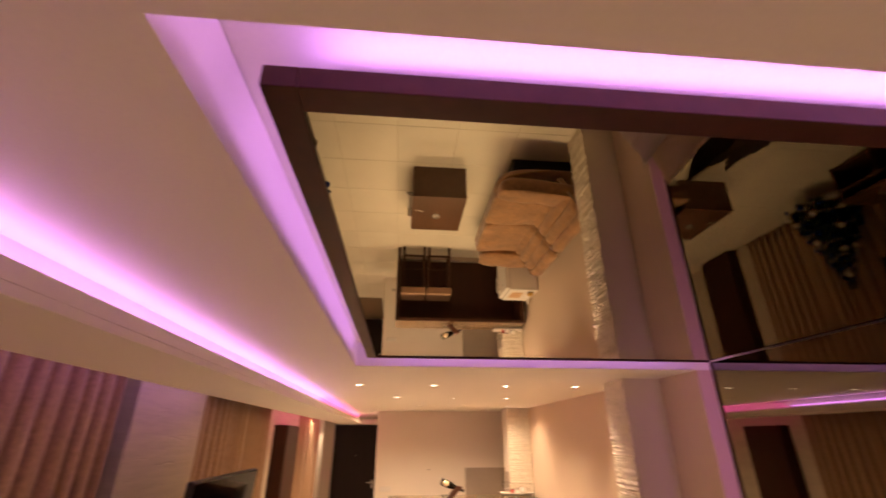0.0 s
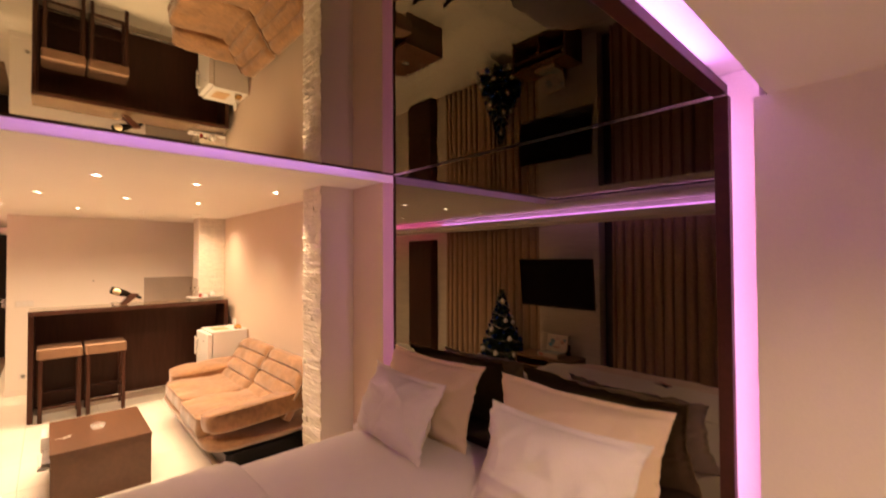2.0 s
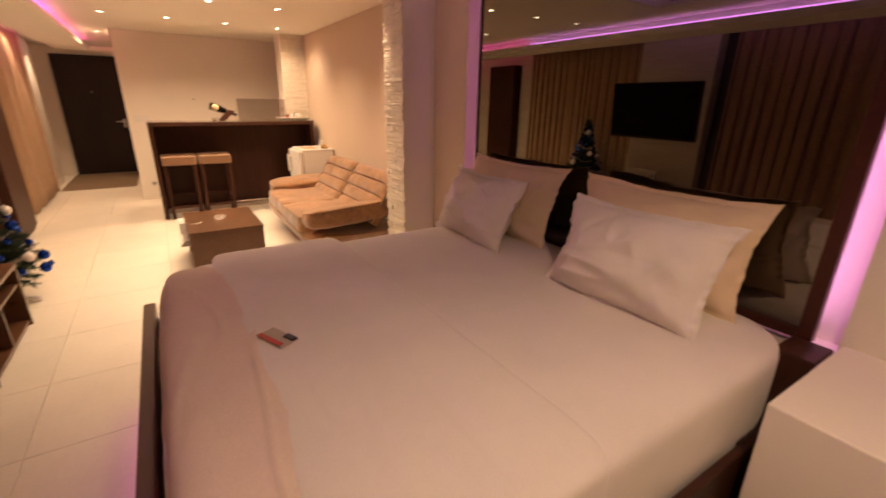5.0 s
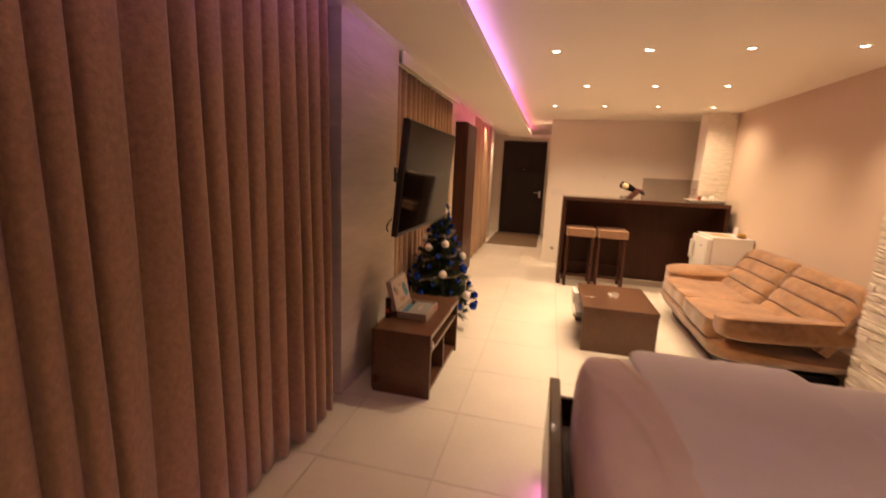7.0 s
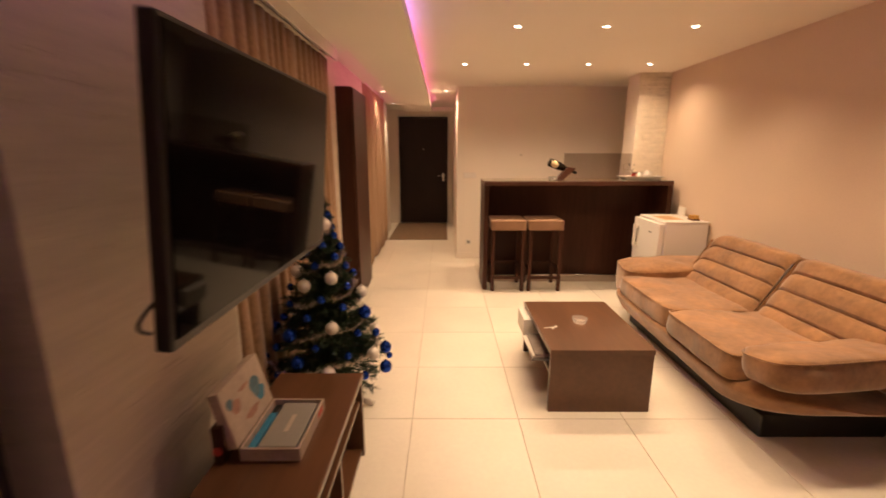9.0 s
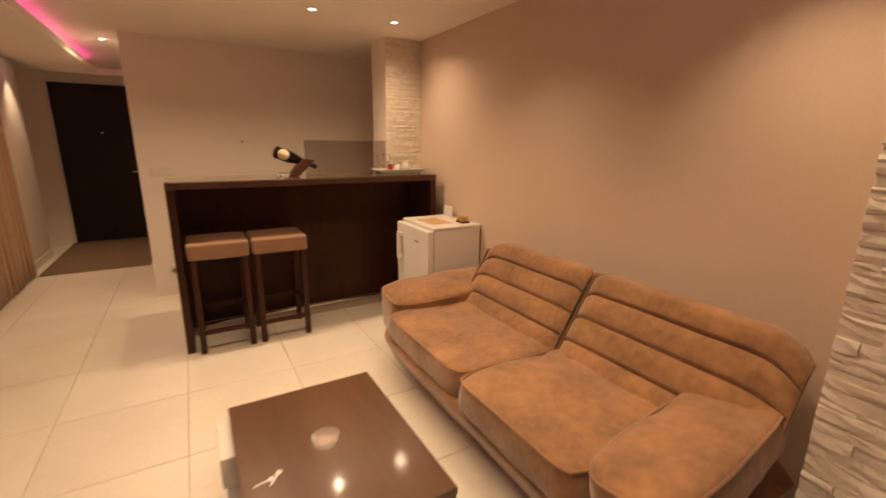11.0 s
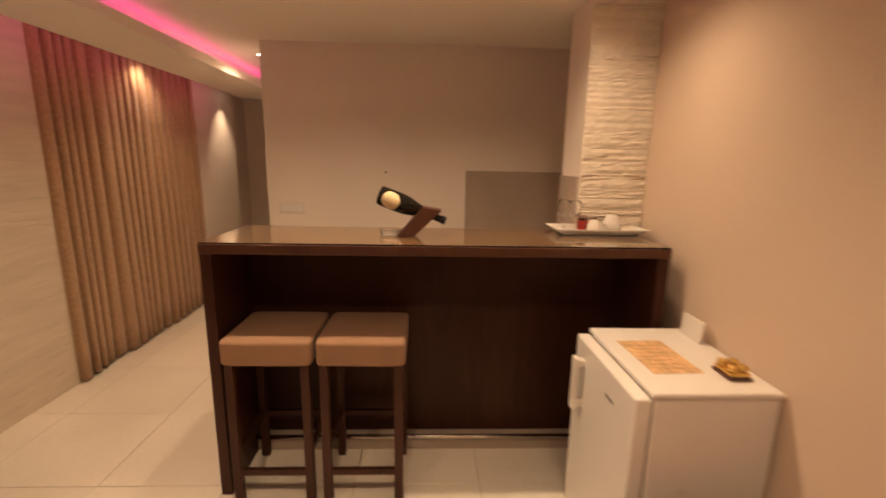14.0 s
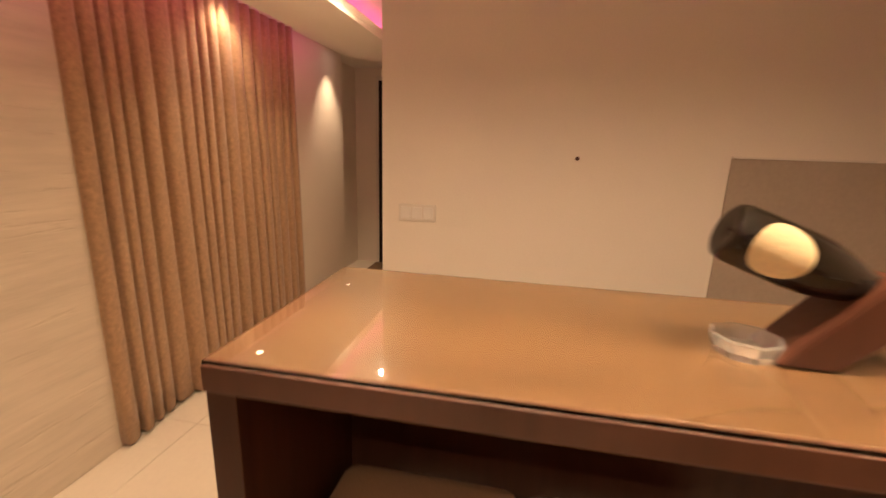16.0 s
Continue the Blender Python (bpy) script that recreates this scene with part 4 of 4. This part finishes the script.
wine_glass(1.765, 6.615, 1.1645)
wine_glass(1.80, 6.56, 1.1645)
cup(1.895, 6.55, 1.1645, 0.036, 0.06)
cup(2.0, 6.60, 1.1775, 0.042, 0.068)
tagged(part("saucer", lathe(bmesh.new(), [(0.0, 0.0), (0.035, 0.0), (0.055, 0.012), (0.053, 0.013), (0.03, 0.004), (0.0, 0.004)], Matrix.Translation((2.0, 6.60, 1.1645)), 28), M_PORC, smooth=True), "white porcelain saucer under a cup", "saucer")
for k, (x, y, a, mm) in enumerate(((1.765, 6.52, 20, M_WPLAST), (1.80, 6.535, -35, M_ORANGE), (1.845, 6.515, 65, M_ORANGE), (1.735, 6.555, -10, M_WPLAST))):
    sachet = part("sachet", puff(bmesh.new(), (0, 0, 0.004), (0.065, 0.03, 0.008), e=3.0, cuts=5), mm, smooth=True)
    sachet.matrix_world = pose(x, y, 1.1645 + 0.002 * k, 0, 0, a)
    tagged(sachet, "small paper sugar sachet lying on the porcelain tray", "sachet", "sachets on the tray")
jar = thing("jam_jar", (1.865, 6.635, 1.1645), "small dark red jar with a brown lid on the tray", "jar", "jars on the tray")
part("glass_body", lathe(bmesh.new(), [(0.0, 0), (0.02, 0), (0.022, 0.006), (0.022, 0.04), (0.018, 0.046), (0.0, 0.046)], Matrix.Translation((1.865, 6.635, 1.1645)), 18), M_RED, jar, smooth=True)
part("lid", lathe(bmesh.new(), [(0.0, 0.0464), (0.02, 0.0464), (0.02, 0.058), (0.0, 0.058)], Matrix.Translation((1.865, 6.635, 1.1645)), 18), M_STAND, jar, "brown lid")
copy_thing(jar, Matrix.Translation((1.92, 6.642, 1.1645)))

# ---- things on the fridge ----
menu = part("menu_card", B(-0.085, 0.085, -0.13, 0.13, 0, 0.0015), M_ORANGE)
menu.matrix_world = pose(1.91, 5.91, 0.8253, 0, 0, 2)
tagged(menu, "orange printed menu card lying on the fridge", "menu")
for k in range(7):
    bar_ = part("print_line", B(-0.06, 0.06 - 0.012 * (k % 3), -0.1 + 0.03 * k, -0.092 + 0.03 * k, 0.0018, 0.0024), M_PRINTL)
    bar_.parent = menu
holder = thing("card_holder", (2.12, 6.07, 0.8252), "white upright card leaning at the wall on the fridge", "card")
bm = B(-0.004, 0.004, -0.065, 0.065, 0, 0.085, bevel=0.002)
bm.transform(pose(2.125, 6.07, 0.8252, 0, 6, 0))
part("card", bm, M_WPLAST, holder)
choc = thing("sweets_box", (2.08, 5.77, 0.8252), "small dark box with gold foil sweets on the fridge", "box")
part("box", B(2.045, 2.115, 5.725, 5.815, 0.8252, 0.838, bevel=0.003), M_STAND, choc)
part("lower_box", B(2.048, 2.112, 5.73, 5.81, 0.8385, 0.852, bevel=0.003), M_GOLD, choc, "gold foil layer")
for k in range(4):
    part("sweet", puff(bmesh.new(), (2.062 + 0.034 * (k % 2), 5.748 + 0.042 * (k // 2), 0.862), (0.03, 0.036, 0.022), e=2.6, cuts=5), M_GOLD, choc, "gold foil sweet", smooth=True)
part("badge", B(1.7148, 1.716, 5.80, 5.86, 0.70, 0.712), M_GREY, fr, "small grey badge")

# ---- things on the coffee table ----
def papers(x0, x1, y0, y1, z, turn, mat, label):
    ob = part("magazine", B((x0 - x1) / 2, (x1 - x0) / 2, (y0 - y1) / 2, (y1 - y0) / 2, 0, 0.014, bevel=0.002), mat)
    ob.matrix_world = pose((x0 + x1) / 2, (y0 + y1) / 2, z, 0, 0, turn)
    return tagged(ob, label, "magazine", "magazines in the coffee table")


tissue = part("white_box", B(0.305, 0.52, 4.53, 4.755, 0.2255, 0.345, bevel=0.004), M_WPLAST)
tagged(tissue, "flat white paper box sticking out of the coffee table shelf", "box")
papers(0.30, 0.52, 4.17, 4.47, 0.2255, -3, M_GREY, "grey glossy magazine sticking out of the coffee table shelf")
papers(0.295, 0.51, 4.19, 4.485, 0.2400, 2, M_WPLAST, "white magazine on top of the pile in the coffee table")
papers(0.315, 0.53, 4.18, 4.48, 0.2545, -1, M_CARD, "dark magazine on top of the pile in the coffee table")
keys = thing("keys", (0.43, 4.31, 0.38), "small pale white-tagged keys lying on the coffee table", "keys")
for k, a in enumerate((10, 55)):
    bm = B(-0.028, 0.02, -0.003, 0.003, 0, 0.002)
    box(bm, 0.018, 0.034, -0.009, 0.009, 0, 0.0022)
    bm.transform(pose(0.415 + 0.035 * k, 4.31, 0.3803, 0, 0, a))
    part("key", bm, M_PORC, keys)

# ---- gift box on the television bench ----
gift = thing("gift_box", (-0.81, 3.23, 0.425), "open printed cardboard box with its lid up on the bench", "box")
bm = bmesh.new()
box(bm, -0.915, -0.712, 3.08, 3.38, 0.4252, 0.43)
box(bm, -0.915, -0.712, 3.08, 3.088, 0.43, 0.472, bevel=0.001, seg=1)
box(bm, -0.915, -0.712, 3.372, 3.38, 0.43, 0.472, bevel=0.001, seg=1)
box(bm, -0.720, -0.712, 3.088, 3.372, 0.43, 0.472, bevel=0.001, seg=1)
box(bm, -0.915, -0.907, 3.088, 3.372, 0.43, 0.472, bevel=0.001, seg=1)
part("tray", bm, M_CARTON, gift, "pale printed cardboard tray")
part("insert", B(-0.862, -0.732, 3.10, 3.36, 0.431, 0.466, bevel=0.003), M_GREY, gift, "grey foam insert")
part("print_bar", B(-0.803, -0.787, 3.18, 3.28, 0.4664, 0.4671), M_CARTON, gift, "pale line of print")
part("blue_strip", B(-0.897, -0.872, 3.10, 3.30, 0.431, 0.462, bevel=0.003), M_BLUEP, gift, "bright blue inner strip")
part("black_insert", B(-0.897, -0.872, 3.305, 3.36, 0.431, 0.458, bevel=0.003), M_BLACKP, gift)
part("side_print", B(-0.7117, -0.7111, 3.29, 3.35, 0.44, 0.462), M_RED, gift, "red printed mark")
LID = pose(-0.917, 3.23, 0.472, 0, -14, 0)
bm = B(-0.036, 0.0, -0.15, 0.15, 0, 0.205, bevel=0.002)
bm.transform(LID)
lid = part("lid", bm, M_CARTON, gift, "upright printed lid")
for (y0, y1, z0, z1, mm) in ((0.03, 0.10, 0.07, 0.15, M_TEAL), (0.05, 0.12, 0.045, 0.10, M_BLUEP), (-0.05, 0.05, 0.03, 0.06, M_PRINT), (-0.11, -0.05, 0.09, 0.14, M_PRINT), (-0.13, -0.09, 0.12, 0.16, M_TEAL), (-0.04, 0.03, 0.14, 0.155, M_PRINT)):
    c, hy, hz = ((y0 + y1) / 2, (z0 + z1) / 2), (y1 - y0) / 2, (z1 - z0) / 2
    bm = bmesh.new()
    rim = [bm.verts.new((0.0006 + 0.0003 * z0, c[0] + hy * math.cos(a) * (1 + 0.2 * math.sin(3 * a)), c[1] + hz * math.sin(a))) for a in [math.tau * k / 14 for k in range(14)]]
    bm.faces.new(rim)
    bm.transform(LID)
    part("print", bm, mm, lid)
sleeve = thing("box_sleeve", (-0.96, 3.2, 0.425), "dark printed box sleeve standing behind the gift box", "box")
part("body", B(-0.992, -0.958, 3.06, 3.24, 0.4252, 0.56, bevel=0.003), M_DARK, sleeve)
part("red_spot", tube(bmesh.new(), (-0.975, 3.0595, 0.475), (-0.975, 3.0585, 0.475), 0.016, n=16), M_RED, sleeve, "round red mark")

# ---- christmas tree ----
TC = Vector((-0.90, 4.12, 0))
rnd = random.Random(42)
tree = thing("christmas_tree", TC, "small artificial fir tree with blue and pearl baubles and tinsel", "christmas tree")
part("trunk", tube(bmesh.new(), TC + Vector((0, 0, 0.05)), TC + Vector((0, 0, 1.16)), 0.016, 0.005, 8), M_STAND, tree)
for k in range(3):
    a = -0.2 + 2.094 * k
    part("foot", tube(bmesh.new(), TC + Vector((0, 0, 0.07)), TC + Vector((0.27 * math.cos(a), 0.27 * math.sin(a), 0.018)), 0.016, n=8), M_WPLAST, tree, "pale tree foot")


def tree_radius(z):
    return 0.375 * max(0.03, 1 - (z - 0.20) / 1.03)


fol, stems = bmesh.new(), bmesh.new()
z = 0.24
while z < 1.19:
    r = tree_radius(z)
    for b in range(7 + int(r * 46)):
        a = rnd.random() * 6.283
        L = r * rnd.uniform(0.7, 0.98)
        d = Vector((math.cos(a), math.sin(a), rnd.uniform(-0.35, 0.1)))
        p0 = TC + Vector((0, 0, z + rnd.uniform(-0.02, 0.02)))
        p1 = p0 + d * L
        tube(stems, p0, p1, 0.003, 0.0015, 4)
        for q in range(int(40 + L * 320)):
            s = rnd.uniform(0.12, 1.03)
            c = p0.lerp(p1, s) + Vector((0, 0, 0.02 * s * s))
            w = Vector((rnd.gauss(0, 1), rnd.gauss(0, 1), rnd.gauss(0, 1))).normalized() + d * 0.7
            e = c + w.normalized() * rnd.uniform(0.025, 0.05)
            side = w.cross(Vector((rnd.random(), rnd.random(), rnd.random()))).normalized() * 0.0038
            fol.faces.new([fol.verts.new(v) for v in (c - side, c + side, e + side * 0.3, e - side * 0.3)])
    z += 0.045
part("branchwork", stems, M_STAND, tree)
part("needles", fol, M_NEEDLE, tree, "dark green needles")
# tinsel garland wound round the tree
tin = bmesh.new()
for i in range(800):
    s = i / 800
    zz = 0.26 + 0.86 * s
    a = 2 * math.pi * 5.2 * s + 0.8
    rr = tree_radius(zz) * 0.97
    c = TC + Vector((rr * math.cos(a), rr * math.sin(a), zz - 0.03 * abs(math.sin(a * 2.5))))
    for q in range(7):
        w = Vector((rnd.gauss(0, 1), rnd.gauss(0, 1), rnd.gauss(0, 1))).normalized()
        e = c + w * rnd.uniform(0.012, 0.026)
        side = w.cross(Vector((rnd.random(), rnd.random(), 1))).normalized() * 0.0013
        tin.faces.new([tin.verts.new(v) for v in (c - side, c + side, e + side, e - side)])
part("tinsel", tin, M_TINSEL, tree, "pale fluffy tinsel garland")


def sphere_mesh(r, mat):
    bm = bmesh.new()
    bmesh.ops.create_uvsphere(bm, u_segments=18, v_segments=10, radius=r)
    tube(bm, (0, 0, r * 0.95), (0, 0, r * 1.18), r * 0.2, n=8)
    me = bpy.data.meshes.new("bauble")
    bm.to_mesh(me)
    bm.free()
    for p in me.polygons:
        p.use_smooth = True
    me.materials.append(mat)
    return me


BAUBLES = [sphere_mesh(0.023, M_BLUE), sphere_mesh(0.034, M_PEARL), sphere_mesh(0.020, M_BLUE), sphere_mesh(0.036, M_BLUE)]
for i in range(84):
    s = (i + 0.5) / 84
    zz = 0.24 + 0.92 * s ** 1.25
    a = i * 2.39996 + 0.4
    rr = tree_radius(zz) * rnd.uniform(0.92, 1.06)
    ob = new("bauble", BAUBLES[rnd.choice((0, 0, 1, 3, 2, 3, 1, 0) if zz < 0.7 else (0, 0, 2, 0, 2, 0, 1))])
    ob.parent = tree
    ob.matrix_parent_inverse = Matrix.Translation(-TC)
    ob.location = TC + Vector((rr * math.cos(a), rr * math.sin(a), zz - 0.02))

# ---- wall fittings ----
sw = thing("light_switch", (0.115, YB - 0.006, 1.14), "white triple light switch plate on the wall", "switch")
part("plate", B(0.03, 0.203, YB - 0.009, YB, 1.10, 1.178, bevel=0.003), M_WPLAST, sw)
for k in range(3):
    part("rocker", B(0.042 + 0.052 * k, 0.087 + 0.052 * k, YB - 0.013, YB - 0.009, 1.112, 1.166, bevel=0.002), M_WHITE, sw)
so = thing("power_socket", (0.1, YB - 0.006, 0.23), "white wall socket plate near the floor", "socket")
part("plate", B(0.07, 0.15, YB - 0.009, YB, 0.19, 0.27, bevel=0.003), M_WPLAST, so)
part("insert", tube(bmesh.new(), (0.11, YB - 0.012, 0.23), (0.11, YB - 0.009, 0.23), 0.022, n=20), M_GREY, so)
tagged(part("nail", tube(bmesh.new(), (0.79, YB - 0.015, 1.404), (0.79, YB, 1.404), 0.008, n=10), M_STAND), "small dark screw in the wall behind the bar", "screw")

# ---- stone pillars and floor tiles ----
stone_pillar("pillar_1", 1.905, XR, 3.17, 3.49, "x", 5, "cream pillar with a face of stacked split stone")
stone_pillar("pillar_2", 1.85, XR, 6.67, 6.97, "y", 6, "cream corner pillar faced with stacked split stone")
stone_pillar("pillar_3", 1.905, XR, -0.42, -0.06, "x", 7, "cream pillar with a face of stacked split stone")
P, GAP = 0.585, 0.0016
for i in range(-3, 5):
    for j in range(-11, 13):
        x0, y0 = -0.405 + P * i, 3.94 + P * j
        x1, y1 = min(x0 + P, 2.39), min(y0 + P, YD + 0.15)
        if x0 > 2.3 or y0 > YD or x1 < -1.45 or y1 < Y0 - 0.1:
            continue
        bm = B(x0 + GAP, x1 - GAP, y0 + GAP, y1 - GAP, -0.0078, 0.0, bevel=0.0012, seg=1)
        part("tile", bm, M_TILE, floor)
